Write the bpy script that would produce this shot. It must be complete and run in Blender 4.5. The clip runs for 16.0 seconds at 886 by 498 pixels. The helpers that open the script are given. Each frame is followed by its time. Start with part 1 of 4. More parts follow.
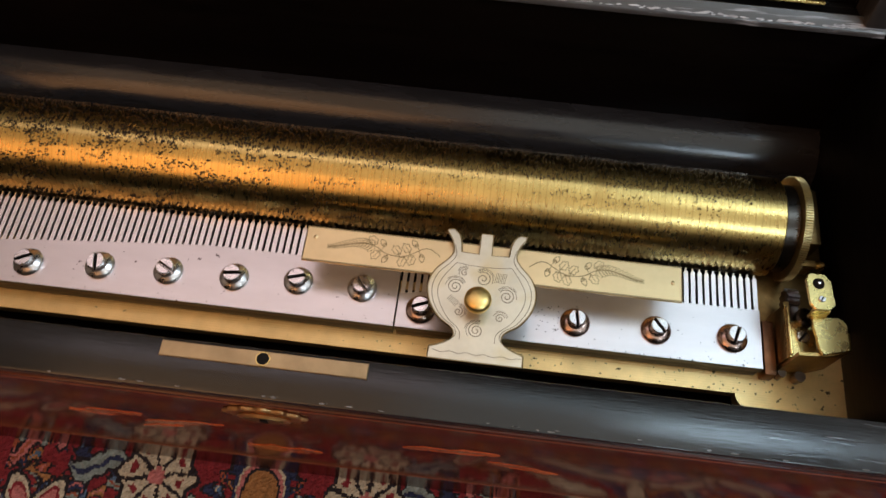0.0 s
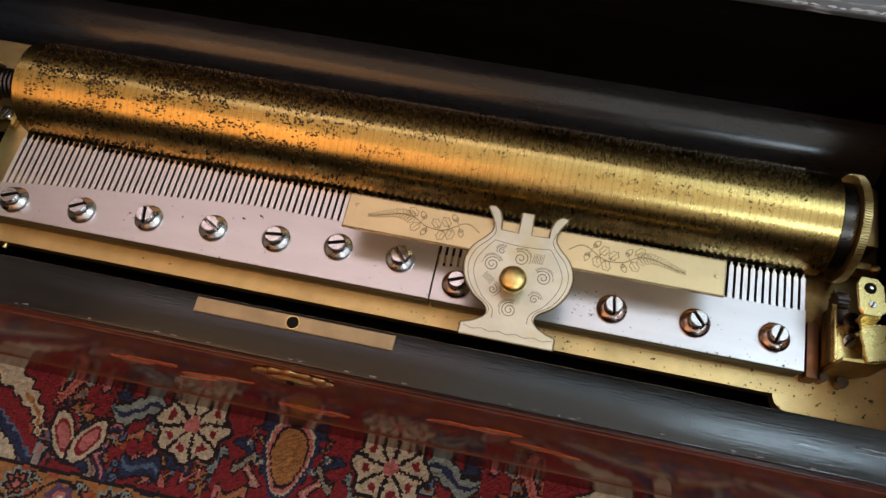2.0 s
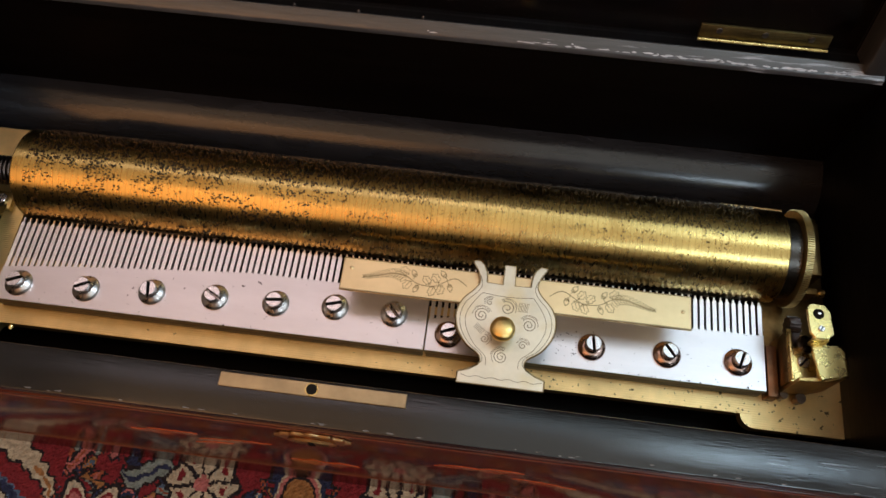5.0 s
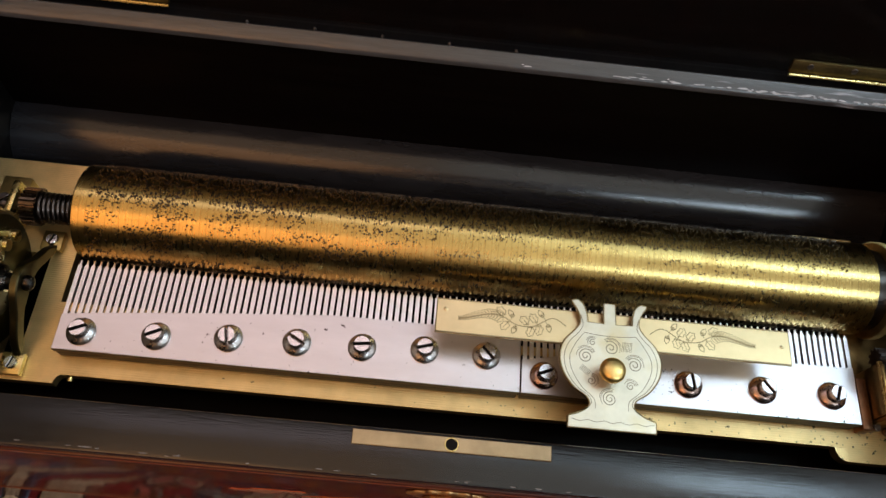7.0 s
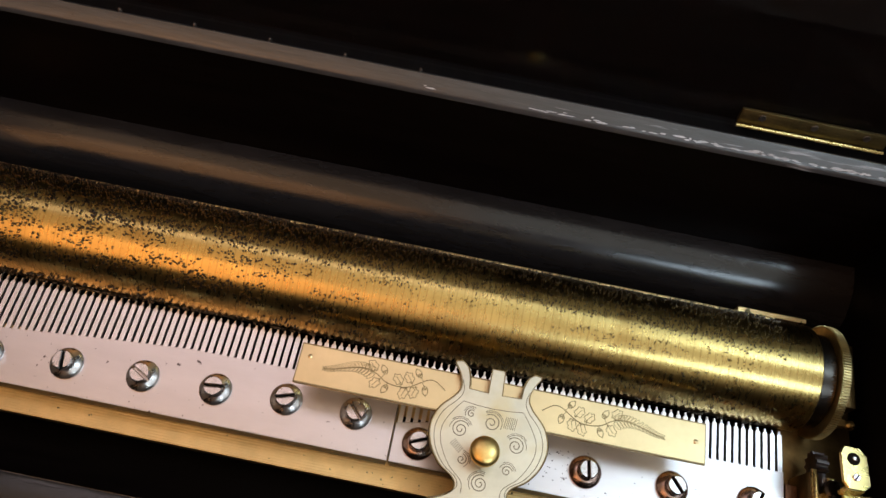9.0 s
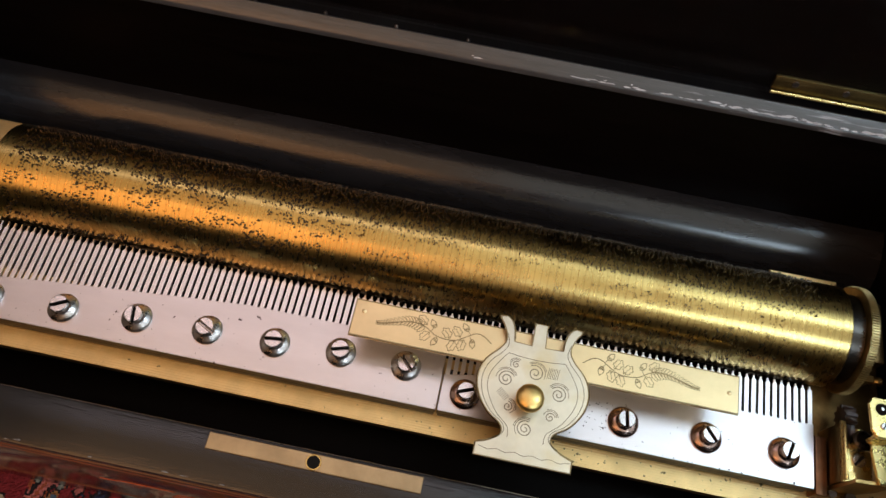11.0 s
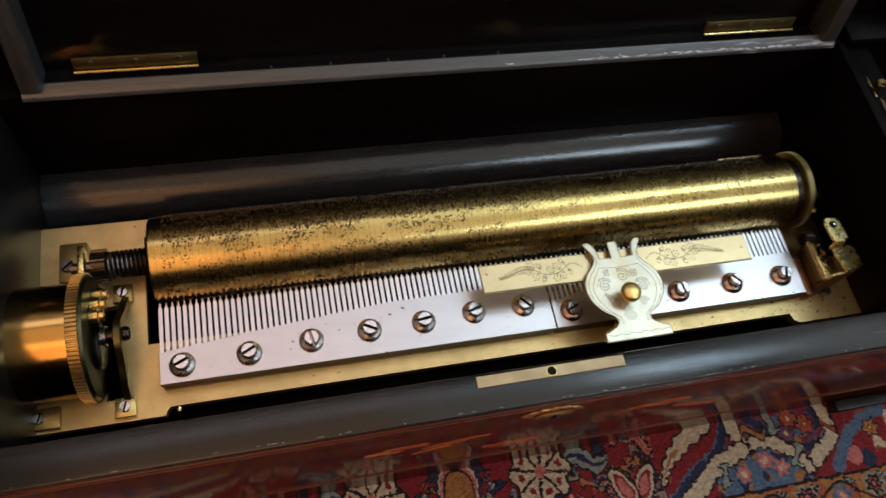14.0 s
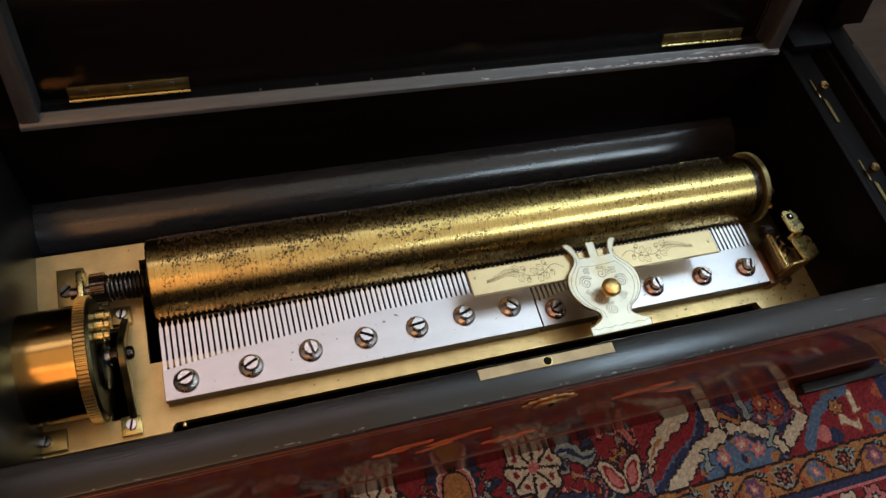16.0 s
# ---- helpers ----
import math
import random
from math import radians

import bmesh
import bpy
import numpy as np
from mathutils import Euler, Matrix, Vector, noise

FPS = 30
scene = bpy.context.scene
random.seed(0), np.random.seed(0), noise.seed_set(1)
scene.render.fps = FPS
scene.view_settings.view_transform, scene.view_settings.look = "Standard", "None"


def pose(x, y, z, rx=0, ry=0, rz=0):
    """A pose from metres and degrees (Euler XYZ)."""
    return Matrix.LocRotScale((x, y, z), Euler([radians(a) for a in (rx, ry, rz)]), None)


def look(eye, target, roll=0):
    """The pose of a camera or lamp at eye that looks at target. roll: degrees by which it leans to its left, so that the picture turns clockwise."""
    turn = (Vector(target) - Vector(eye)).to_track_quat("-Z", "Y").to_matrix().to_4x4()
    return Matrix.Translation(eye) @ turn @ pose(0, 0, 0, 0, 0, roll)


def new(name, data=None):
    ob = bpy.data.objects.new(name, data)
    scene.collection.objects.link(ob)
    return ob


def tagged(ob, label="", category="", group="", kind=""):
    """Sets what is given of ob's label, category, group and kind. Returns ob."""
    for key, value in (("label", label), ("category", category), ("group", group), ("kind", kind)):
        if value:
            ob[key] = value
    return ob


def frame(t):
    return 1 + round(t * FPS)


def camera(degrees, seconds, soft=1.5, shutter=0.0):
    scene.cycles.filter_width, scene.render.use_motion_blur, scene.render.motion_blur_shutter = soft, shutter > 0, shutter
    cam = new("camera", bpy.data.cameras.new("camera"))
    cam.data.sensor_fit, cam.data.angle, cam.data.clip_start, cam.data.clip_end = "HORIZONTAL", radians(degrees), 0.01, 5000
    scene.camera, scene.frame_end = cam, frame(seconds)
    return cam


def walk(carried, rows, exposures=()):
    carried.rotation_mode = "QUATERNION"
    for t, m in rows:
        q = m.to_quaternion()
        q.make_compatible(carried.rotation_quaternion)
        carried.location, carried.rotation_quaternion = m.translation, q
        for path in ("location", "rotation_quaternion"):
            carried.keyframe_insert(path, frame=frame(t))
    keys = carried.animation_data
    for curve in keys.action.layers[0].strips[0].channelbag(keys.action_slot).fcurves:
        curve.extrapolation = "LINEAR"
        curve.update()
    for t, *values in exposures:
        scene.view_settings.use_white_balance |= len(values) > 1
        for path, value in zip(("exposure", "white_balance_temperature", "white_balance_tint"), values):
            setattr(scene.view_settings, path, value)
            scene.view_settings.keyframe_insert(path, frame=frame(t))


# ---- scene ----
cam = camera(60.0, 16.0, shutter=0.35)
PATH = [
    (0, (0.04946, -0.10527, 0.27169), (-0.0255, 0.7609, -1.5295), 1.97),
    (0.5, (0.05417, -0.10973, 0.27044), (-0.0806, 0.7123, -1.5478), 0.23),
    (1, (0.05537, -0.10950, 0.27033), (-0.1227, 0.6766, -1.5601), -1.71),
    (1.5, (0.05344, -0.10751, 0.27021), (-0.1419, 0.6723, -1.5611), -2.45),
    (2, (0.05584, -0.10180, 0.27140), (-0.1545, 0.6687, -1.5622), -3.46),
    (2.5, (0.05947, -0.09822, 0.27088), (-0.1474, 0.6774, -1.5610), -2.97),
    (3, (0.06126, -0.09863, 0.27914), (-0.1405, 0.6827, -1.5508), -2.45),
    (3.2, (0.06165, -0.10197, 0.28313), (-0.1387, 0.6857, -1.5443), -2.22),
    (5.3, (0.03160, -0.09971, 0.30448), (-0.0421, 0.7529, -1.5032), 1.23),
    (5.5, (0.02345, -0.09616, 0.30719), (-0.0358, 0.7708, -1.4942), 1.68),
    (6, (-0.00091, -0.09340, 0.30387), (-0.0071, 0.7795, -1.4955), 4.14),
    (6.5, (-0.01458, -0.09233, 0.30090), (0.0169, 0.7896, -1.4939), 6.48),
    (7, (-0.02316, -0.09476, 0.29165), (0.0444, 0.7967, -1.4974), 9.63),
    (7.5, (0.00687, -0.09036, 0.28698), (0.0592, 0.8009, -1.5027), 10.43),
    (8, (0.03054, -0.06457, 0.26786), (0.0530, 0.8220, -1.5247), 10.37),
    (8.5, (0.03126, -0.05566, 0.26617), (0.0268, 0.8382, -1.5230), 10.25),
    (10.8, (0.02317, -0.07661, 0.27451), (-0.0430, 0.8059, -1.5190), 8.15),
    (11, (0.02375, -0.07591, 0.27551), (-0.0455, 0.7832, -1.5292), 7.29),
    (11.5, (0.02806, -0.09055, 0.27659), (-0.0411, 0.7742, -1.5255), 5.93),
    (12, (0.00948, -0.10241, 0.28420), (-0.0264, 0.7672, -1.5165), 5.05),
    (12.5, (-0.03015, -0.09435, 0.30218), (0.0284, 0.7743, -1.4984), 6.68),
    (13, (-0.07828, -0.10342, 0.30744), (0.1148, 0.7571, -1.4876), 10.49),
    (13.4, (-0.10644, -0.10197, 0.31849), (0.1966, 0.7057, -1.4859), 14.85),
    (13.5, (-0.10573, -0.10709, 0.31886), (0.2105, 0.7244, -1.4724), 14.27),
    (14, (-0.10497, -0.11509, 0.33670), (0.3168, 0.7023, -1.4392), 17.93),
    (14.5, (-0.08602, -0.13166, 0.34788), (0.3914, 0.7020, -1.4063), 18.81),
    (15, (-0.10337, -0.13595, 0.34855), (0.4035, 0.7028, -1.3949), 19.35),
    (15.5, (-0.12341, -0.13204, 0.34466), (0.4058, 0.7214, -1.3849), 19.35),
    (16, (-0.12698, -0.12811, 0.34395), (0.4222, 0.7302, -1.3770), 19.59),
]
walk(cam, [(t, look(eye, target, roll)) for t, eye, target, roll in PATH], [(0.0, 0.08), (2.0, 0.02), (8.0, 0.02), (13.0, -0.04), (15.0, -0.14), (16.0, -0.14)])

# ---- light ----
RUG = -0.066
world = bpy.data.worlds.new("room_air")
scene.world = world
world.use_nodes = True
world.node_tree.nodes["Background"].inputs[0].default_value = (0.5, 0.55, 0.65, 1)
world.node_tree.nodes["Background"].inputs[1].default_value = 0.03


def area_lamp(name, eye, target, sx, sy, watts, color):
    d = bpy.data.lights.new(name, "AREA")
    d.shape, d.size, d.size_y, d.energy, d.color = "RECTANGLE", sx, sy, watts, color
    ob = new(name, d)
    ob.matrix_world = look(eye, target)
    return ob


# fills added overhead and at the sides, unseen; window and warm lamp in front
area_lamp("overhead_fill_cool", (0.92, 0.82, 2.26), (0.92, 0.82, 0.0), 1.35, 0.46, 4.2, (0.68, 0.88, 1.0))
area_lamp("overhead_fill_pale", (0.78, -0.32, 2.26), (0.78, -0.32, 0.0), 1.45, 1.8, 7.6, (0.97, 0.97, 0.88))
area_lamp("overhead_fill_small", (1.47, 0.33, 2.25), (1.47, 0.33, 0.0), 0.80, 0.46, 16.0, (0.62, 0.84, 1.0))
area_lamp("overhead_fill_warm", (-0.62, 0.82, 2.26), (-0.62, 0.82, 0.0), 1.9, 0.50, 5.4, (1.0, 0.82, 0.84))
area_lamp("overhead_fill_amber", (-0.72, -0.41, 2.26), (-0.72, -0.41, 0.0), 1.5, 1.66, 7.4, (1.0, 0.60, 0.32))
area_lamp("window_south", (1.20, -1.60, 1.92), (0.15, 0.08, 0.0), 1.25, 0.60, 32.0, (0.70, 0.87, 1.0))
area_lamp("lamp_front", (-0.66, -0.96, 1.28), (-0.10, 0.05, 0.0), 1.0, 1.0, 7.4, (1.0, 0.46, 0.175))
area_lamp("side_fill_west", (-1.85, -0.45, 0.95), (0.0, -0.45, 0.6), 1.6, 1.3, 1.4, (1.0, 0.92, 0.85))
area_lamp("side_fill_east", (1.85, 0.05, 1.05), (0.0, 0.0, 0.2), 1.4, 1.3, 4.0, (0.86, 0.94, 1.0))


# ---- materials ----
def mat(name, color, rough=0.5, metal=0.0, coat=0.0, var=0.25, scale=60.0, bump=0.1, bscale=400.0, stretch=(1, 1, 1), ramp=None, spots=None, rvar=0.12, aniso=0.0, spec=0.5, bdist=0.0004, specks=None, streaks=False, spots_x=None):
    m = bpy.data.materials.new(name)
    m.use_nodes = True
    nt = m.node_tree
    N, L = nt.nodes, nt.links
    b = N["Principled BSDF"]
    b.inputs["Roughness"].default_value, b.inputs["Metallic"].default_value = rough, metal
    b.inputs["Coat Weight"].default_value, b.inputs["Coat Roughness"].default_value = coat, 0.06
    b.inputs["Specular IOR Level"].default_value = spec
    b.inputs["Anisotropic"].default_value = aniso
    co = N.new("ShaderNodeTexCoord")
    mp = N.new("ShaderNodeMapping")
    mp.inputs["Scale"].default_value = stretch
    L.new(co.outputs["Object"], mp.inputs["Vector"])
    n1 = N.new("ShaderNodeTexNoise")
    n1.inputs["Scale"].default_value, n1.inputs["Detail"].default_value, n1.inputs["Roughness"].default_value = scale, 6, 0.65
    n2 = N.new("ShaderNodeTexNoise")
    n2.inputs["Scale"].default_value, n2.inputs["Detail"].default_value = bscale, 4
    L.new(mp.outputs["Vector"], n1.inputs["Vector"])
    L.new(mp.outputs["Vector"], n2.inputs["Vector"])
    cr = N.new("ShaderNodeValToRGB")
    c = color
    lo = ramp[0] if ramp else tuple(v * (1 - var) for v in c)
    hi = ramp[1] if ramp else tuple(min(1, v * (1 + var)) for v in c)
    cr.color_ramp.elements[0].position, cr.color_ramp.elements[1].position = 0.32, 0.70
    cr.color_ramp.elements[0].color, cr.color_ramp.elements[1].color = (*lo, 1), (*hi, 1)
    L.new(n1.outputs["Fac"], cr.inputs["Fac"])
    src = cr.outputs["Color"]
    if spots:
        sc, thr, width, scol = spots
        ns = N.new("ShaderNodeTexNoise")
        ns.inputs["Scale"].default_value, ns.inputs["Detail"].default_value = sc, 5
        L.new((mp if streaks else co).outputs["Vector" if streaks else "Object"], ns.inputs["Vector"])
        rs = N.new("ShaderNodeValToRGB")
        rs.color_ramp.elements[0].position, rs.color_ramp.elements[1].position = thr, thr + width
        if spots_x:
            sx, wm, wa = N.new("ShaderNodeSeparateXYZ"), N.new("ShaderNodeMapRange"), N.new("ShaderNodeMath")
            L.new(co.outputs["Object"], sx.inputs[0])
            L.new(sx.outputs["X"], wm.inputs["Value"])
            wm.inputs["From Min"].default_value, wm.inputs["From Max"].default_value, wm.inputs["To Max"].default_value = spots_x
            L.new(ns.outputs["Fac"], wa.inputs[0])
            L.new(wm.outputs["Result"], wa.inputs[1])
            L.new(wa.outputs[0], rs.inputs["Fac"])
        else:
            L.new(ns.outputs["Fac"], rs.inputs["Fac"])
        mx = N.new("ShaderNodeMix")
        mx.data_type = "RGBA"
        L.new(rs.outputs["Color"], mx.inputs["Factor"])
        L.new(src, mx.inputs[6])
        mx.inputs[7].default_value = (*scol, 1)
        src = mx.outputs[2]
    if specks:
        sc, big, thr, scol = specks
        na, nb, ad, rs2, mx2 = N.new("ShaderNodeTexNoise"), N.new("ShaderNodeTexNoise"), N.new("ShaderNodeMath"), N.new("ShaderNodeValToRGB"), N.new("ShaderNodeMix")
        na.inputs["Scale"].default_value, na.inputs["Detail"].default_value = sc, 2
        nb.inputs["Scale"].default_value, nb.inputs["Detail"].default_value = big, 3
        L.new(co.outputs["Object"], na.inputs["Vector"])
        L.new(co.outputs["Object"], nb.inputs["Vector"])
        ad.operation = "MULTIPLY_ADD"
        L.new(nb.outputs["Fac"], ad.inputs[0])
        ad.inputs[1].default_value = 0.75
        L.new(na.outputs["Fac"], ad.inputs[2])
        rs2.color_ramp.elements[0].position, rs2.color_ramp.elements[1].position = thr, thr + 0.05
        mu = N.new("ShaderNodeMath")
        mu.operation = "MULTIPLY"
        mu.inputs[1].default_value = 0.7
        L.new(ad.outputs[0], mu.inputs[0])
        L.new(mu.outputs[0], rs2.inputs["Fac"])
        mx2.data_type = "RGBA"
        L.new(rs2.outputs["Color"], mx2.inputs["Factor"])
        L.new(src, mx2.inputs[6])
        mx2.inputs[7].default_value = (*scol, 1)
        src = mx2.outputs[2]
    L.new(src, b.inputs["Base Color"])
    mr = N.new("ShaderNodeMapRange")
    mr.inputs["To Min"].default_value, mr.inputs["To Max"].default_value = max(0.02, rough - rvar), min(1, rough + rvar)
    L.new(n2.outputs["Fac"], mr.inputs["Value"])
    L.new(mr.outputs["Result"], b.inputs["Roughness"])
    if bump:
        bp = N.new("ShaderNodeBump")
        bp.inputs["Strength"].default_value, bp.inputs["Distance"].default_value = bump, bdist
        L.new(n2.outputs["Fac"], bp.inputs["Height"])
        L.new(bp.outputs["Normal"], b.inputs["Normal"])
    return m


M = {}
M["brass"] = mat("brass_polished", (0.68, 0.53, 0.215), 0.28, 1.0, var=0.12, scale=90, bump=0.03, bscale=300)
M["brass_cyl"] = mat("brass_cylinder", (0.50, 0.365, 0.130), 0.28, 1.0, aniso=0.55, var=0.12, scale=22, bump=0.03, bscale=260, stretch=(3, 1, 1), rvar=0.06, spots=(34, 0.64, 0.12, (0.33, 0.20, 0.06)), specks=(760, 60, 0.752, (0.10, 0.065, 0.025)))
cn = M["brass_cyl"].node_tree
ct = cn.nodes.new("ShaderNodeTangent")
ct.direction_type, ct.axis = "RADIAL", "X"
cn.links.new(ct.outputs["Tangent"], cn.nodes["Principled BSDF"].inputs["Tangent"])
cn.nodes["Principled BSDF"].inputs["Anisotropic Rotation"].default_value = 0.25
# faint turned rings round the cylinder
wv, wr, wx = cn.nodes.new("ShaderNodeTexWave"), cn.nodes.new("ShaderNodeMapRange"), cn.nodes.new("ShaderNodeMix")
wv.bands_direction = "X"
wv.inputs["Scale"].default_value, wv.inputs["Distortion"].default_value = 119.0, 0.0
cn.links.new(cn.nodes["Texture Coordinate"].outputs["Object"], wv.inputs["Vector"])
wr.inputs["From Min"].default_value, wr.inputs["From Max"].default_value = 0.90, 1.0
wr.inputs["To Max"].default_value = 0.30
cn.links.new(wv.outputs["Fac"], wr.inputs["Value"])
wx.data_type = "RGBA"
cn.links.new(wr.outputs["Result"], wx.inputs["Factor"])
cn.links.new(cn.nodes["Principled BSDF"].inputs["Base Color"].links[0].from_socket, wx.inputs[6])
wx.inputs[7].default_value = (0.20, 0.11, 0.03, 1)
cn.links.new(wx.outputs[2], cn.nodes["Principled BSDF"].inputs["Base Color"])
M["brass_dull"] = mat("brass_tarnished", (0.48, 0.34, 0.13), 0.42, 1.0, var=0.35, scale=70, bump=0.15)
M["brass_bed"] = mat("brass_planed", (0.85, 0.62, 0.29), 0.44, 1.0, var=0.16, scale=50, bump=0.1, spots=(330, 0.71, 0.025, (0.13, 0.10, 0.05)), spots_x=(0.0, 0.15, 0.075))
M["brass_pale"] = mat("brass_engraved", (0.72, 0.555, 0.31), 0.36, 1.0, var=0.10, scale=40, bump=0.08, spots=(160, 0.74, 0.04, (0.45, 0.36, 0.2)))
M["lyre"] = mat("silvered_brass", (0.66, 0.605, 0.475), 0.40, 0.95, var=0.14, scale=45, bump=0.08, spots=(60, 0.52, 0.22, (0.64, 0.53, 0.31)))
M["engrave"] = mat("engraved_line", (0.27, 0.20, 0.10), 0.5, 0.8, var=0.3, bump=0)
M["engrave_soft"] = mat("shallow_engraving", (0.20, 0.165, 0.115), 0.5, 0.8, var=0.35, scale=300, bump=0)
M["knob"] = mat("brass_knob", (0.78, 0.55, 0.20), 0.36, 1.0, var=0.15, scale=200, bump=0.12, bscale=300)
M["copper"] = mat("brown_copper", (0.20, 0.105, 0.06), 0.4, 1.0, var=0.3, scale=120, bump=0.12)
M["wheel"] = mat("wheel_brass", (0.50, 0.40, 0.19), 0.40, 1.0, var=0.25, scale=150, bump=0.1)
M["steel"] = mat("comb_steel", (0.65, 0.61, 0.62), 0.34, 1.0, var=0.05, scale=30, bump=0.06, bscale=900, stretch=(1, 4, 1), spots=(420, 0.700, 0.02, (0.10, 0.08, 0.08)))
M["steel_tooth"] = mat("tooth_steel", (0.80, 0.77, 0.78), 0.36, 1.0, var=0.08, scale=120, bump=0.05)
M["steel_dark"] = mat("dark_steel", (0.20, 0.17, 0.16), 0.35, 1.0, var=0.35, scale=200, bump=0.15)
# comb sides: dark reflection of the case wall put into the colour
M["comb_side"] = mat("steel_side_shade", (0.045, 0.036, 0.030), 0.38, 0.6, var=0.3, scale=200, bump=0.1)
M["spring"] = mat("browned_spring_steel", (0.085, 0.066, 0.058), 0.34, 1.0, var=0.3, scale=200, bump=0.1)
M["screw"] = mat("screw_steel", (0.62, 0.58, 0.57), 0.24, 1.0, var=0.15, scale=300, bump=0.06)
M["washer"] = mat("washer_steel", (0.58, 0.53, 0.51), 0.28, 1.0, var=0.25, scale=200, bump=0.06)
M["washer_copper"] = mat("washer_copper", (0.42, 0.30, 0.26), 0.24, 1.0, var=0.25, scale=200, bump=0.06)
M["gunmetal"] = mat("gunmetal", (0.055, 0.048, 0.042), 0.3, 1.0, var=0.3, scale=80, bump=0.1)
M["lock"] = mat("brass_brown", (0.42, 0.315, 0.185), 0.5, 1.0, var=0.2, scale=70, bump=0.12)
M["drum"] = mat("drum_brass", (0.46, 0.30, 0.10), 0.16, 1.0, var=0.14, scale=40, bump=0.05, rvar=0.05)
M["brass_dark"] = mat("brass_shaded", (0.28, 0.20, 0.085), 0.36, 1.0, var=0.3, scale=80, bump=0.12)
M["wear"] = mat("bare_chipped_wood", (0.14, 0.13, 0.125), 0.6, var=0.3, bump=0)
M["chip"] = mat("bare_pale_chips", (0.42, 0.42, 0.45), 0.5, var=0.3, bump=0)
M["rust"] = mat("rust_fleck", (0.05, 0.038, 0.032), 0.6, var=0.4, bump=0)
M["tarnish"] = mat("tarnish_fleck", (0.16, 0.125, 0.06), 0.6, 0.6, var=0.4, bump=0)
M["escutcheon"] = mat("reddish_brass", (0.50, 0.29, 0.13), 0.4, 1.0, var=0.3, scale=200, bump=0.15)
M["slot"] = mat("slot_dark", (0.008, 0.007, 0.006), 0.8, 0.0, spec=0.1, bump=0)
M["pin"] = mat("pin_steel", (0.060, 0.052, 0.044), 0.40, 1.0, var=0.3, bump=0)
M["black"] = mat("ebonised_wood", (0.007, 0.006, 0.006), 0.33, 0.0, spec=0.22, var=0.4, scale=40, bump=0.10, bscale=120, stretch=(1, 12, 12), spots=(420, 0.77, 0.02, (0.10, 0.09, 0.08)))
# rim pales toward the right: worn streaks plus bluish sheen put into the colour
M["rim"] = mat("worn_sheen_rim_wood", (0.010, 0.0092, 0.0092), 0.19, 0.0, spec=0.48, var=0.3, scale=30, bump=0.16, bscale=120, stretch=(1, 18, 18), spots=(55, 0.82, 0.22, (0.19, 0.202, 0.222)), streaks=True, spots_x=(0.02, 0.24, 0.32))
M["rail"] = mat("worn_frame_wood", (0.034, 0.033, 0.036), 0.34, 0.0, spec=0.75, var=0.4, scale=40, bump=0.25, bscale=110, stretch=(1, 14, 14), spots=(60, 0.74, 0.14, (0.34, 0.34, 0.38)), streaks=True, spots_x=(0.0, 0.19, 0.20))
M["stile"] = mat("worn_stile_wood", (0.030, 0.028, 0.029), 0.36, 0.0, spec=0.6, var=0.4, scale=40, bump=0.2, bscale=110, stretch=(9, 9, 1), spots=(95, 0.66, 0.08, (0.06, 0.058, 0.06)), streaks=True)
M["end_black"] = mat("dull_black_wood", (0.0032, 0.0029, 0.0033), 0.5, 0.0, spec=0.06, var=0.4, scale=40, bump=0.12, bscale=90, stretch=(10, 1, 10), spots=(40, 0.70, 0.05, (0.014, 0.013, 0.013)), streaks=True)
M["bronze"] = mat("dark_bronze", (0.13, 0.098, 0.072), 0.30, 1.0, var=0.4, scale=150, bump=0.1)
M["hinge"] = mat("hinge_brass", (0.15, 0.105, 0.045), 0.38, 1.0, var=0.4, scale=90, bump=0.12)
M["hinge_leaf"] = mat("dark_hinge_brass", (0.15, 0.115, 0.050), 0.46, 1.0, var=0.4, scale=90, bump=0.12)
M["olive"] = mat("olive_tarnished_brass", (0.105, 0.088, 0.042), 0.34, 1.0, var=0.3, scale=70, bump=0.08)
M["cove"] = mat("satin_black_lacquer", (0.013, 0.0125, 0.0145), 0.20, 0.0, spec=0.46, var=0.3, scale=30, bump=0.10, bscale=45, stretch=(1, 4, 4), spots=(350, 0.78, 0.02, (0.12, 0.11, 0.1)), rvar=0.08)
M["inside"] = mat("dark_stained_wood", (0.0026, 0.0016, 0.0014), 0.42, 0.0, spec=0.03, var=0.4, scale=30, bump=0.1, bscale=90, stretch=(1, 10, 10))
M["rose"] = mat("polished_rosewood", (0.16, 0.035, 0.018), 0.15, 0.0, spec=0.31, coat=0.02, scale=26, bump=0.05, bscale=40, stretch=(1, 9, 9), ramp=((0.026, 0.0050, 0.0024), (0.098, 0.0165, 0.0058)), rvar=0.05)
M["inlay"] = mat("orange_marquetry", (0.42, 0.085, 0.018), 0.2, 0.0, spec=0.42, coat=0.12, var=0.3, scale=60, bump=0.02, stretch=(1, 6, 6), rvar=0.05)
M["string"] = mat("boxwood_stringing", (0.15, 0.038, 0.015), 0.2, 0.0, spec=0.42, coat=0.12, var=0.2, bump=0.02, rvar=0.05)
M["plaster"] = mat("wall_plaster", (0.46, 0.43, 0.40), 0.85, var=0.08, scale=6, bump=0.2, bscale=150)
M["ochre"] = mat("ochre_plaster", (0.52, 0.42, 0.32), 0.85, var=0.08, scale=6, bump=0.2, bscale=150)
M["boards"] = mat("oak_floor", (0.040, 0.027, 0.020), 0.75, spec=0.15, var=0.3, scale=8, bump=0.2, bscale=60, stretch=(1, 8, 1))
M["glass"] = mat("lid_glass", (1, 1, 1), 0.02, 0.0, var=0, bump=0, rvar=0.0)
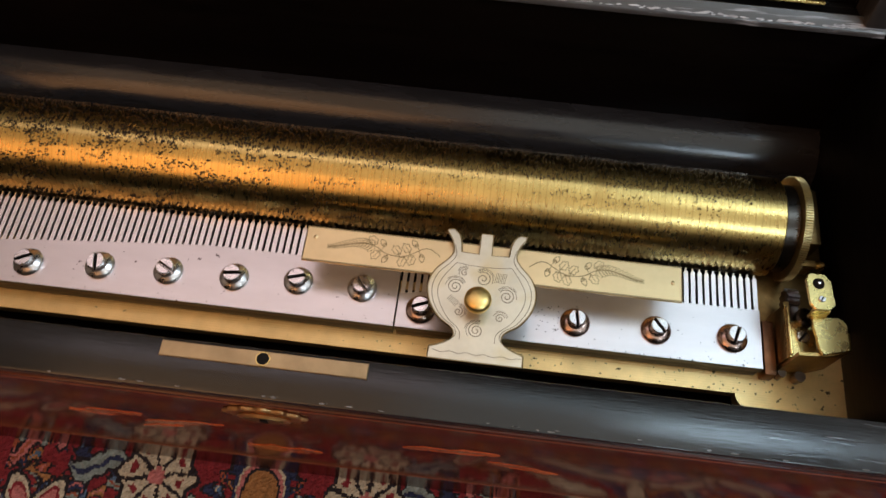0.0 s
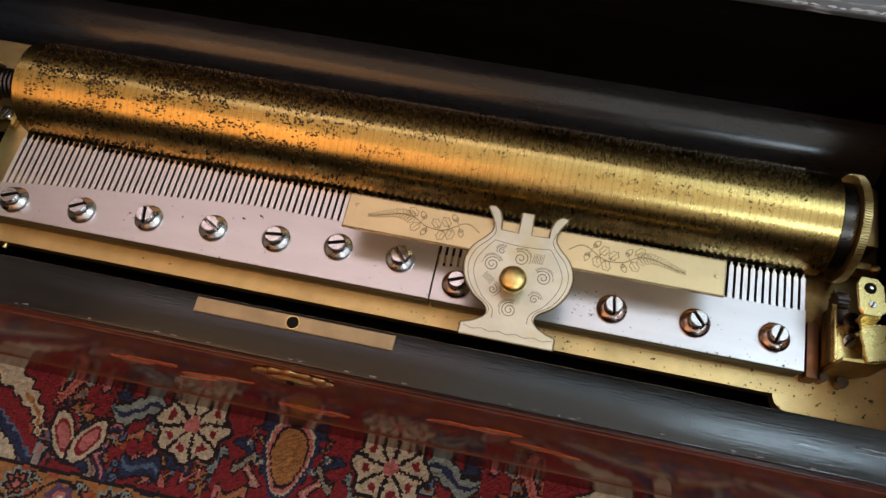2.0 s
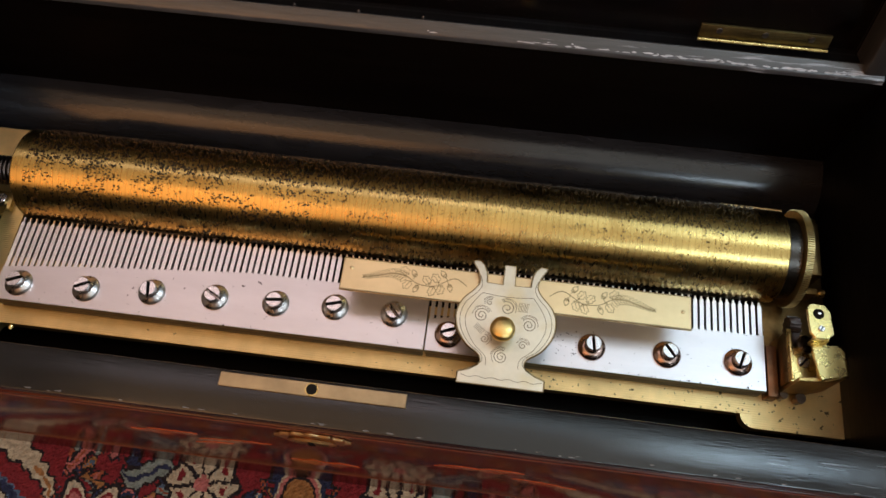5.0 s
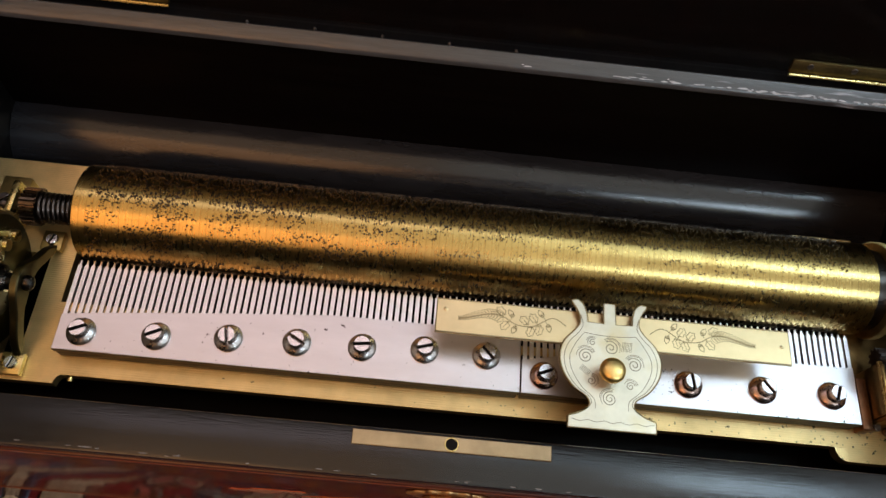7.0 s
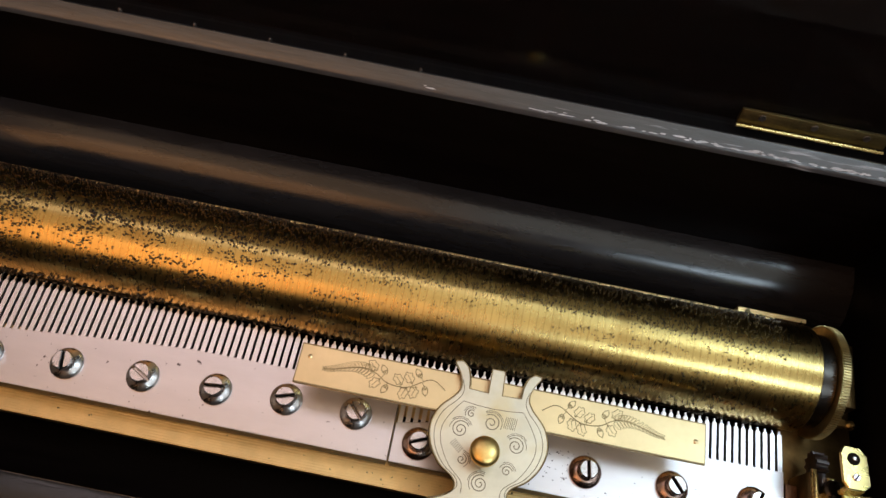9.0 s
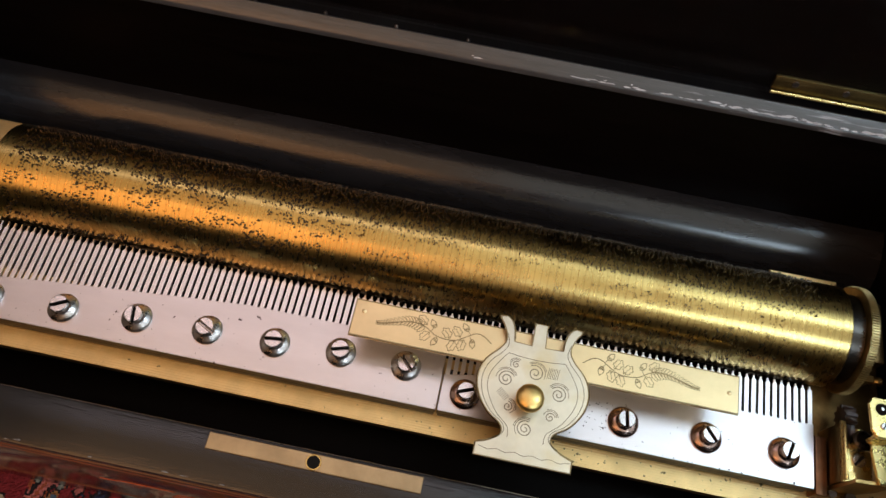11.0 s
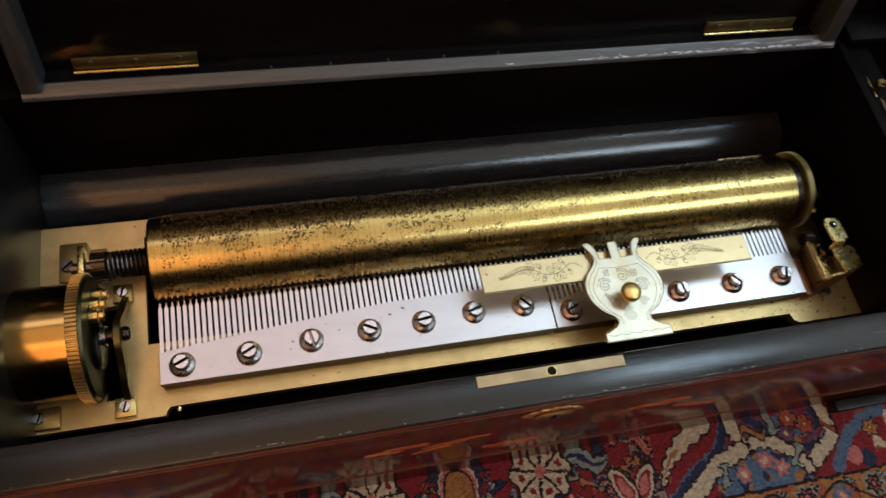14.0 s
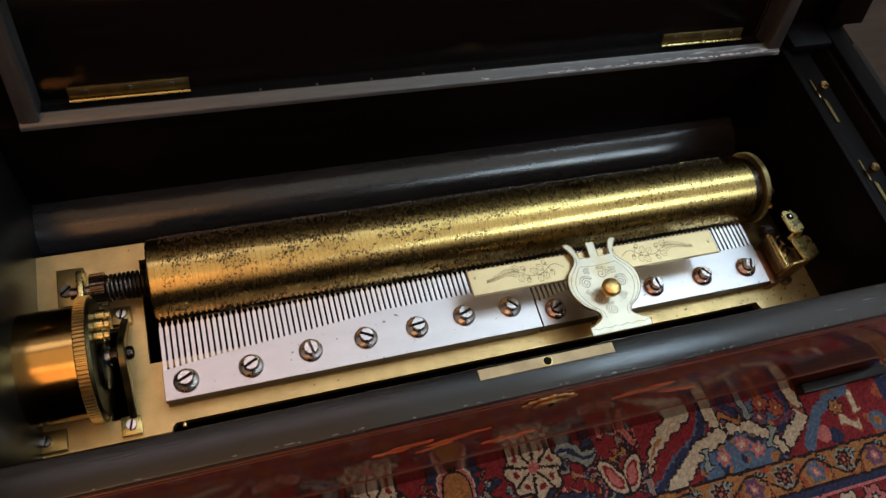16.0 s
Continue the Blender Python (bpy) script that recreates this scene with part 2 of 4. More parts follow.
gb = M["glass"].node_tree.nodes["Principled BSDF"]
gb.inputs["Transmission Weight"].default_value, gb.inputs["IOR"].default_value = 1.0, 1.3


# ---- builders ----
def part(name, bm, material, parent=None, label="", smooth=True, at=None):
    me = bpy.data.meshes.new(name)
    bm.normal_update()
    bm.to_mesh(me)
    bm.free()
    me.materials.append(M[material] if isinstance(material, str) else material)
    for p in me.polygons:
        p.use_smooth = smooth
    if smooth:
        me.set_sharp_from_angle(angle=radians(35))
    ob = new(name, me)
    if parent is not None:
        ob.parent = parent
    if at is not None:
        ob.matrix_basis = at
    if label:
        ob["label"] = label
    return ob


def thing(name, label, category, at=(0, 0, 0), group="", kind=""):
    ob = new(name)
    ob.location = at
    ob.empty_display_size = 0.01
    return tagged(ob, label, category, group, kind)


def block(x0, x1, y0, y1, z0, z1, bev=0.0006, seg=2, bm=None):
    b = bmesh.new()
    bmesh.ops.create_cube(b, size=1)
    for v in b.verts:
        v.co = ((x0 + x1) / 2 + v.co.x * (x1 - x0), (y0 + y1) / 2 + v.co.y * (y1 - y0), (z0 + z1) / 2 + v.co.z * (z1 - z0))
    if bev:
        bmesh.ops.bevel(b, geom=b.edges[:], offset=bev, segments=seg, affect="EDGES", profile=0.5)
    return merge(bm, b)


def merge(bm, b):
    if bm is None:
        return b
    me = bpy.data.meshes.new("tmp")
    b.to_mesh(me)
    b.free()
    bm.from_mesh(me)
    bpy.data.meshes.remove(me)
    return bm


def lathe(profile, axis="x", centre=(0, 0, 0), seg=48, bm=None):
    """Profile rows (along, radius), turned round an axis through centre."""
    b = bmesh.new()
    rings = []
    for a, r in profile:
        ring = []
        for i in range(seg):
            t = 2 * math.pi * i / seg
            p = {"x": (a, r * math.cos(t), r * math.sin(t)), "y": (r * math.sin(t), a, r * math.cos(t)), "z": (r * math.cos(t), r * math.sin(t), a)}[axis]
            ring.append(b.verts.new([p[k] + centre[k] for k in range(3)]))
        rings.append(ring)
    for r0, r1 in zip(rings, rings[1:]):
        for i in range(seg):
            j = (i + 1) % seg
            b.faces.new((r0[i], r0[j], r1[j], r1[i]))
    b.faces.new(rings[0][::-1])
    b.faces.new(rings[-1])
    bmesh.ops.recalc_face_normals(b, faces=b.faces[:])
    return merge(bm, b)


def slab(outline, z0, z1, bev=0.0, bm=None, plane="xy"):
    """A plate of the given outline, from z0 to z1."""
    b = bmesh.new()
    put = (lambda u, v, w: (u, v, w)) if plane == "xy" else ((lambda u, v, w: (w, u, v)) if plane == "yz" else (lambda u, v, w: (u, w, v)))
    lo = [b.verts.new(put(u, v, z0)) for u, v in outline]
    hi = [b.verts.new(put(u, v, z1)) for u, v in outline]
    n = len(outline)
    f1, f2 = b.faces.new(lo[::-1]), b.faces.new(hi)
    for i in range(n):
        j = (i + 1) % n
        b.faces.new((lo[i], lo[j], hi[j], hi[i]))
    bmesh.ops.recalc_face_normals(b, faces=b.faces[:])
    if bev:
        es = [e for e in b.edges if any(len(f.verts) > 4 or f in (f1, f2) for f in e.link_faces)]
        bmesh.ops.bevel(b, geom=es, offset=bev, segments=1, affect="EDGES")
    bmesh.ops.triangulate(b, faces=[f for f in b.faces if len(f.verts) > 4])
    return merge(bm, b)


def smooth_curve(pts, n=6, closed=False):
    """Points along a Catmull-Rom curve."""
    out = []
    m = len(pts)
    for i in range(m if closed else m - 1):
        p = [pts[(i + k) % m] if closed else pts[min(max(i + k, 0), m - 1)] for k in (-1, 0, 1, 2)]
        for s in range(n):
            t = s / n
            out.append(tuple(0.5 * (2 * p[1][k] + (p[2][k] - p[0][k]) * t + (2 * p[0][k] - 5 * p[1][k] + 4 * p[2][k] - p[3][k]) * t * t + (3 * p[1][k] - p[0][k] - 3 * p[2][k] + p[3][k]) * t ** 3) for k in range(len(pts[0]))))
    if not closed:
        out.append(tuple(pts[-1]))
    return out


def ribbon(pts, width, z, bm, taper=False):
    """A flat engraved line along points in the plane z."""
    n = len(pts)
    left, right = [], []
    for i, (x, y) in enumerate(pts):
        a, c = pts[max(0, i - 1)], pts[min(n - 1, i + 1)]
        d = Vector((c[0] - a[0], c[1] - a[1]))
        d = d.normalized() if d.length > 1e-9 else Vector((1, 0))
        w = width * 0.5 * ((0.25 + 0.75 * math.sin(math.pi * (i + 0.5) / n)) if taper else 1)
        left.append(bm.verts.new((x - d.y * w, y + d.x * w, z)))
        right.append(bm.verts.new((x + d.y * w, y - d.x * w, z)))
    for i in range(n - 1):
        bm.faces.new((right[i], right[i + 1], left[i + 1], left[i]))


def tube(pts, r, seg=8, bm=None):
    b = bmesh.new()
    rings = []
    n = len(pts)
    pts = [Vector(p) for p in pts]
    for i, p in enumerate(pts):
        d = (pts[min(n - 1, i + 1)] - pts[max(0, i - 1)]).normalized()
        s = d.cross(Vector((0, 0, 1)))
        s = s.normalized() if s.length > 1e-4 else Vector((1, 0, 0))
        u = s.cross(d)
        rings.append([b.verts.new(p + (s * math.cos(2 * math.pi * k / seg) + u * math.sin(2 * math.pi * k / seg)) * r) for k in range(seg)])
    for r0, r1 in zip(rings, rings[1:]):
        for k in range(seg):
            b.faces.new((r0[k], r0[(k + 1) % seg], r1[(k + 1) % seg], r1[k]))
    b.faces.new(rings[0][::-1])
    b.faces.new(rings[-1])
    bmesh.ops.recalc_face_normals(b, faces=b.faces[:])
    return merge(bm, b)


def cog(x0, x1, r, depth, teeth, centre, hub=0.0, bm=None):
    """A toothed wheel on an axis along x."""
    b = bmesh.new()
    ring = []
    for i in range(teeth):
        for f, rr in ((0.0, r - depth), (0.22, r), (0.55, r), (0.77, r - depth)):
            t = 2 * math.pi * (i + f) / teeth
            ring.append((rr * math.cos(t), rr * math.sin(t)))
    lo = [b.verts.new((x0, centre[1] + y, centre[2] + z)) for y, z in ring]
    hi = [b.verts.new((x1, centre[1] + y, centre[2] + z)) for y, z in ring]
    n = len(ring)
    for i in range(n):
        b.faces.new((lo[i], lo[(i + 1) % n], hi[(i + 1) % n], hi[i]))
    cl, ch = b.verts.new((x0, centre[1], centre[2])), b.verts.new((x1, centre[1], centre[2]))
    for i in range(n):
        b.faces.new((cl, lo[(i + 1) % n], lo[i]))
        b.faces.new((ch, hi[i], hi[(i + 1) % n]))
    bmesh.ops.recalc_face_normals(b, faces=b.faces[:])
    return merge(bm, b)


def screw(parent, x, y, z, r, h, angle, material="screw", washer=None, axis=None):
    """A slotted screw: head with a cut slot, on a washer."""
    if washer:
        w = 0.0057 if r > 0.003 else r * 1.5
        cup = [(0, w), (0.0007, w), (0.0011, w * 0.96)] + [(0.0014, w * 0.86), (0.0020, w * 0.74), (0.0022, r * 1.06), (0.0024, r * 1.01)]
        part("washer", lathe(cup, "z", (0, 0, 0), 32), washer, parent, "turned cup washer", at=pose(x, y, z))
    b = bmesh.new()
    half = r * 0.13
    for side in (-1, 1):
        pts = []
        a0 = math.asin(half / r)
        for k in range(17):
            t = a0 + (math.pi - 2 * a0) * k / 16
            pts.append((r * math.cos(t) * side, r * math.sin(t) * side))
        slab(pts, h * 0.45, h, bev=r * 0.09, bm=b)
    lathe([(-0.0004, r), (h * 0.45, r)], "z", (0, 0, 0), 32, b)
    ob = part("screw", b, material, parent, at=pose(x, y, z, 0, 0, angle))
    ob.data.materials.append(M["slot"])
    for p in ob.data.polygons:
        c = p.center
        if abs(c.y) < half * 1.3 and (abs(p.normal.y) > 0.8 or c.z < h * 0.47):
            p.material_index = 1
    for p in ob.data.polygons:
        if p.normal.z > 0.9 and p.center.z < h * 0.6:
            p.material_index = 1
    return ob


# ---- room ----
def wall(name, x0, x1, y0, y1, z0, z1, m="plaster", label="", hole=None):
    if hole is None:
        ob = part(name, block(x0, x1, y0, y1, z0, z1, 0), m, smooth=False)
    else:
        a, c, e, f = hole
        b = block(x0, a, y0, y1, z0, z1, 0)
        block(c, x1, y0, y1, z0, z1, 0, bm=b)
        block(a, c, y0, y1, z0, e, 0, bm=b)
        block(a, c, y0, y1, f, z1, 0, bm=b)
        ob = part(name, b, m, smooth=False)
    return tagged(ob, label, "wall", kind="structure")


FL = RUG - 0.008
tagged(part("floor", block(-1.9, 1.9, -1.7, 1.15, FL - 0.05, FL, 0), "boards", smooth=False), "brown wooden floor under the rug", "floor", kind="structure")
# ceiling and walls are unseen, added to bounce light; ochre warms the bounce
tagged(part("ceiling", block(-1.9, 1.9, -1.7, 1.15, 2.3, 2.35, 0), "plaster", smooth=False), "plain pale plaster ceiling", "ceiling", kind="structure")
wall("wall_west", -1.95, -1.9, -1.7, 1.15, FL, 2.3, "ochre", label="plain warm ochre plaster wall")
wall("wall_east", 1.9, 1.95, -1.7, 1.15, FL, 2.3, label="plain beige plaster wall")
wall("wall_south", -1.9, 1.9, -1.75, -1.7, FL, 2.3, "ochre", label="plain warm ochre plaster wall")
wall("wall_north", -1.9, 1.9, 1.15, 1.2, FL, 2.3, label="plain beige plaster wall with a window", hole=(0.1, 1.2, 0.9, 2.0))


# ---- rug: knots of wool in rows, coloured by the woven figures ----
PAL = [("wool_red", (0.140, 0.0155, 0.020)), ("wool_navy", (0.020, 0.024, 0.055)), ("wool_cream", (0.345, 0.292, 0.215)), ("wool_blue", (0.062, 0.098, 0.155)),
       ("wool_gold", (0.23, 0.106, 0.039)), ("wool_pink", (0.32, 0.107, 0.102)), ("wool_grey", (0.16, 0.187, 0.175)), ("wool_rust", (0.22, 0.058, 0.029)), ("wool_black", (0.016, 0.012, 0.014)), ("wool_purple", (0.085, 0.047, 0.085))]
RED, NAVY, CREAM, BLUE, GOLD, PINK, GREY, RUST, BLACK, PURPLE = range(10)
KNOT = 0.00082


def petal(dx, dy, n, r0, r1, phase=0.0):
    """Place in a flower: (radius, ridge between petals)."""
    r = math.hypot(dx, dy)
    a = (math.atan2(dy, dx) / (2 * math.pi) * n + phase) % 1
    return r, min(a, 1 - a) * 2 * math.pi / n * r


def figure_flower(dx, dy):
    r, ridge = petal(dx, dy, 8, 0, 0, 0.25)
    edge = 0.0165 * (0.93 + 0.09 * math.cos(8 * math.atan2(dy, dx)))
    if r < 0.0033:
        return PINK
    if r > edge:
        return BLACK if r < edge + 0.0016 else None
    if ridge < 0.0008 + 0.0003 * math.sin(r * 5200):
        return BLACK
    if abs(r - 0.0108) < 0.0014 and ridge > 0.0024:
        return RED
    return CREAM


def figure_almond(dx, dy):
    e = (dx / (0.0090 + 0.24 * dy)) ** 2 + (dy / 0.0165) ** 2
    return GOLD if e < 0.48 else BLACK if e < 0.62 else (PINK if e < 0.80 else CREAM) if e < 0.92 else NAVY if e < 1.22 else None


def figure_tulip(dx, dy):
    for s in (-1, 1):
        u, v = dx - s * 0.0058, dy
        uu, vv = u * 0.88 + s * v * -0.47, v * 0.88 + s * u * 0.47
        e = (uu / 0.0052) ** 2 + (vv / 0.0115) ** 2
        if e < 1.25:
            return PINK if e < 0.25 else RED if e < 0.45 else CREAM if e < 0.85 else BLACK
    return None


def figure_rosette(dx, dy, c0, c1):
    r = math.hypot(dx, dy)
    edge = 0.0085 * (0.86 + 0.16 * math.cos(6 * math.atan2(dy, dx)))
    if r < 0.0016:
        return CREAM
    if r < edge * 0.45:
        return c1
    if r < edge:
        return c0
    return BLACK if r < edge + 0.0016 else None


def figure_leaf(dx, dy, ang, length, wide, c0, c1):
    ca, sa = math.cos(ang), math.sin(ang)
    u, v = dx * ca + dy * sa, -dx * sa + dy * ca
    v += 0.004 * math.sin(u / length * 3.0)
    t = u / length
    if abs(t) > 1:
        return None
    w = wide * (1 - t * t) * (0.78 + 0.3 * abs(math.sin(u * 620)))
    if abs(v) < w:
        return c1 if abs(v) < w * 0.28 else c0
    return BLACK if abs(v) < w + 0.0013 else None


def off_line(x, y, pts):
    """Distance to a broken line, and how far along it."""
    best, along = 9.0, 0.0
    for k in range(len(pts) - 1):
        (ax, ay), (bx, by) = pts[k], pts[k + 1]
        dx, dy = bx - ax, by - ay
        t = max(0.0, min(1.0, ((x - ax) * dx + (y - ay) * dy) / (dx * dx + dy * dy)))
        d = math.hypot(x - ax - t * dx, y - ay - t * dy)
        if d < best:
            best, along = d, (k + t) / (len(pts) - 1)
    return best, along


SCROLL = [[(0.093, -0.094), (0.106, -0.085), (0.117, -0.077), (0.133, -0.072)], [(0.133, -0.050), (0.131, -0.060), (0.135, -0.070)],
          [(0.133, -0.072), (0.145, -0.0695), (0.155, -0.072), (0.164, -0.079), (0.170, -0.088)], [(0.170, -0.088), (0.180, -0.081), (0.191, -0.073), (0.190, -0.062), (0.188, -0.050)]]


def figure_corner(x, y):
    """The great cream scroll with its blossoms near the rug's corner."""
    d, t = off_line(x, y, [(0.083, -0.082), (0.087, -0.073), (0.098, -0.064), (0.114, -0.055)])
    w = 0.0008 + 0.0042 * t + 0.0008 * math.sin(t * 40)
    if d < w + 0.0012:
        return BLACK if d > w else GOLD if d < w * 0.3 and t < 0.6 else CREAM
    for ox, oy, an, le, wi, c0 in ((0.119, -0.0835, 2.3, 0.0055, 0.0026, GREY), (0.165, -0.0800, 1.9, 0.0058, 0.0026, GREY), (0.155, -0.0600, -0.5, 0.0075, 0.0030, GREY), (0.143, -0.0640, 0.3, 0.0080, 0.0022, GOLD), (0.190, -0.0680, 0.4, 0.0035, 0.0022, RUST)):
        f = figure_leaf(x - ox, y - oy, an, le, wi, c0, c0)
        if f is not None:
            return f
    n = 0.0009 * math.sin(x * 1100) * math.cos(y * 900)
    for k, pts in enumerate(SCROLL):
        d, t = off_line(x, y, pts)
        w = (0.0040, 0.0032, 0.0030, 0.0036)[k] + n
        if d < w:
            return CREAM
        if d < w + 0.0011:
            return BLACK
    d, t = off_line(x, y, [(0.084, -0.093), (0.103, -0.079), (0.121, -0.069), (0.127, -0.058), (0.126, -0.050)])
    if d < 0.0032 + n:
        return NAVY if d < 0.0022 + n else BLUE
    for ox, oy, c0 in ((0.130, -0.0850, PINK), (0.1445, -0.0800, PINK), (0.1530, -0.0850, PINK), (0.176, -0.0650, RUST), (0.167, -0.0600, RUST), (0.163, -0.0680, PURPLE), (0.216, -0.0730, GOLD)):
        f = figure_rosette((x - ox) * 1.7, (y - oy) * 1.7, c0, CREAM if c0 == PINK else RUST)
        if f is not None:
            return BLUE if f == BLACK and c0 == PINK else f
    if 0.112 < x < 0.170 and y < -0.071:
        return BLUE if noise.noise((x * 120, y * 120, 4)) > -0.1 else NAVY if noise.noise((x * 90, y * 90, 7)) > 0 else GOLD
    if 0.134 < x < 0.190 and y > -0.082:
        v = noise.noise((x * 110, y * 110, 12))
        return NAVY if v > 0.22 else PURPLE if v > 0.08 else RED if v > -0.2 else BLUE
    d, t = off_line(x, y, [(0.187, -0.091), (0.193, -0.082), (0.202, -0.074), (0.211, -0.068), (0.226, -0.064)])
    if d < 0.0034 + n:
        return BLUE
    for ox, oy, an, le in ((0.229, -0.072, 2.4, 0.0075), (0.221, -0.084, 0.3, 0.0070)):
        f = figure_leaf(x - ox, y - oy, an, le, 0.0032, CREAM, CREAM)
        if f is not None:
            return CREAM if f == CREAM else RUST
    if math.hypot(x - 0.199, y + 0.086) < 0.0055:
        return PINK
    if math.hypot(x - 0.207, y + 0.089) < 0.0050:
        return NAVY
    if math.hypot(x - 0.240, y + 0.087) < 0.0062:
        return GOLD if math.hypot(x - 0.240, y + 0.087) < 0.0030 else BLUE
    return RED if noise.noise((x * 70, y * 70, 2.0)) > -0.3 else RUST


random.seed(5)
FILL = [(random.uniform(-0.029, 0.083), random.uniform(-0.0925, -0.045), random.uniform(0, 3.1), random.uniform(0.003, 0.0075), random.choice((NAVY, BLUE, GREY, RUST, PINK, BLUE, NAVY, GOLD, NAVY)), random.choice((RUST, PINK, NAVY, GOLD, CREAM, BLUE))) for _ in range(105)]


def knot_colour(x, y):
    """The colour of the knot at a place on the rug."""
    x, y = (math.floor(x / KNOT) + 0.5) * KNOT, (math.floor(y / KNOT) + 0.5) * KNOT
    jx = x + 0.0011 * noise.noise((x * 160, y * 160, 3.0))
    jy = y + 0.0011 * noise.noise((x * 160, y * 160, 9.0))
    if x > 0.252:                                    # side border, running away along the box's end
        jx, jy = jy * 1.0 + 0.02, -0.094 - (jx - 0.262)
        if jy > -0.0945:
            return NAVY
    if jy < -0.160:
        # the rest of the rug: rows of rosettes on red
        row = math.floor(jy / 0.056)
        u, v = (jx + 0.031 * (row % 2)) % 0.062 - 0.031, jy % 0.056 - 0.028
        f = figure_rosette(u * 0.42, v * 0.42, (CREAM, PINK, BLUE)[row % 3], NAVY)
        return f if f is not None else NAVY if noise.noise((jx * 45, jy * 45, 1)) > 0.34 else RED
    if jy < -0.1140:                                 # guard stripes
        s = (-0.1140 - jy) / 0.046
        if s < 0.09 or 0.50 < s < 0.57 or s > 0.93:
            return NAVY
        if s < 0.13 or 0.46 < s < 0.61:
            return PINK
        if s < 0.46:
            k = math.floor(jx / 0.017)
            f = figure_rosette((jx - (k + 0.5) * 0.017) * 1.1, (jy + 0.1277) * 1.1, (PINK, CREAM)[k % 2], NAVY)
            return f if f is not None else (BLUE if abs(math.sin(jx * 370)) > 0.93 else RED)
        return (NAVY if noise.noise((jx * 110, jy * 110, 8.0)) > 0.12 else RUST) if abs(((jx * 42) % 1) - 0.5) > 0.2 else CREAM
    if jy < -0.094:                                  # gold border with a vine of rosettes
        if jy > -0.0958 or jy < -0.1126:
            return BLACK
        k = math.floor(jx / 0.0215)
        cx, cy = (k + 0.5) * 0.0215, -0.1042 + (0.0012 if k % 2 else -0.0012)
        if k % 2:
            r = math.hypot(jx - cx, jy - cy)
            w = 0.0072 * (0.86 + 0.14 * math.cos(7 * math.atan2(jy - cy, jx - cx)))
            if r < w:
                return PINK if r < 0.0013 else BLACK if r < 0.0026 else RUST if r < w - 0.0030 else BLACK if r < w - 0.0012 else GREY
        else:
            f = figure_rosette((jx - cx) * 1.25, (jy - cy) * 1.25, PURPLE if k % 4 else BLUE, PINK)
            if f is not None and f != BLACK:
                return f
        for side in (-1, 1):
            f = figure_leaf(jx - cx - 0.0107, jy + 0.1042 - side * 0.0042, 0.8 * side, 0.0045, 0.0020, GREY if side > 0 else RUST, BLACK)
            if f is not None:
                return f
        vine = -0.1042 + 0.0060 * math.sin(jx * math.pi / 0.0215)
        if abs(jy - vine) < 0.0009:
            return BLACK
        return GOLD if noise.noise((jx * 90, jy * 90, 5.0)) > -0.25 else RUST
    # red field, its figures mirrored about an almond
    if jx < -0.0277:
        jx = -0.0555 - jx
    p = 0.0875
    k = math.floor((jx - 0.016 + p / 2) / p)
    cx = 0.016 + k * p
    if k <= 0:
        f = figure_flower(jx - cx - 0.001, jy + 0.0640)
        if f is not None:
            return f
        f = figure_almond(jx - cx + p / 2 - 0.001, jy + 0.0690)
        if f is None:
            f = figure_almond(jx - cx - p / 2 - 0.001, jy + 0.0690) if k < 0 else None
        if f is not None:
            return f
    if 0 <= k:
        for ox, oy in ((0.066, -0.080), ):
            f = figure_tulip(jx - ox, jy - oy)
            if f is not None:
                return f
    if jx > 0.082:
        return figure_corner(jx, jy)
    for ox, oy, an, le, wi, c0, c1 in ((0.043, -0.0625, 0.1, 0.013, 0.0052, GREY, NAVY), (0.034, -0.086, 0.5, 0.010, 0.005, NAVY, BLUE)):
        f = figure_leaf(jx - ox, jy - oy, an, le, wi, c0, c1)
        if f is not None:
            return f
    for ox, oy, an, le, c0, c1 in FILL:
        if abs(jx - ox) < 0.013 and abs(jy - oy) < 0.013:
            f = figure_leaf(jx - ox, jy - oy, an, le, le * 0.42, c0, c1)
            if f is not None:
                return f
    return RED if noise.noise((jx * 70, jy * 70, 2.0)) > -0.42 else RUST


def rug_patch(verts, faces, cols, x0, x1, y0, y1, step):
    nx, ny = round((x1 - x0) / step), round((y1 - y0) / step)
    base = len(verts)
    for j in range(ny + 1):
        for i in range(nx + 1):
            verts.append((x0 + (x1 - x0) * i / nx, y0 + (y1 - y0) * j / ny, RUG - 0.0007 * random.random()))
    for j in range(ny):
        for i in range(nx):
            a = base + j * (nx + 1) + i
            faces.append((a, a + 1, a + nx + 2, a + nx + 1))
            cols.append(knot_colour(x0 + (x1 - x0) * (i + 0.5) / nx, y0 + (y1 - y0) * (j + 0.5) / ny))


rv, rf, rc = [], [], []
X0, X1, Y0, Y1 = -0.225, 0.335, -0.165, -0.048
rug_patch(rv, rf, rc, X0, X1, Y0, Y1, KNOT)
rug_patch(rv, rf, rc, X1, 0.75, -0.6, 0.13, 0.0035)
rug_patch(rv, rf, rc, -0.75, X0, -0.6, 0.13, 0.004)
rug_patch(rv, rf, rc, X0, X1, -0.6, Y0, 0.004)
rug_patch(rv, rf, rc, 0.25, X1, Y1, 0.13, 0.0025)
rug_patch(rv, rf, rc, X0, 0.25, Y1, 0.13, 0.012)
rme = bpy.data.meshes.new("rug")
rme.from_pydata(rv, [], rf)
for nm, c in PAL:
    rme.materials.append(mat(nm, c, 0.95, var=0.35, scale=420, bump=0.6, bscale=900, spec=0.15, bdist=0.0012))
rme.polygons.foreach_set("material_index", rc)
rug = tagged(new("rug", rme), "red wool rug with knotted flowers and a gold border", "rug")

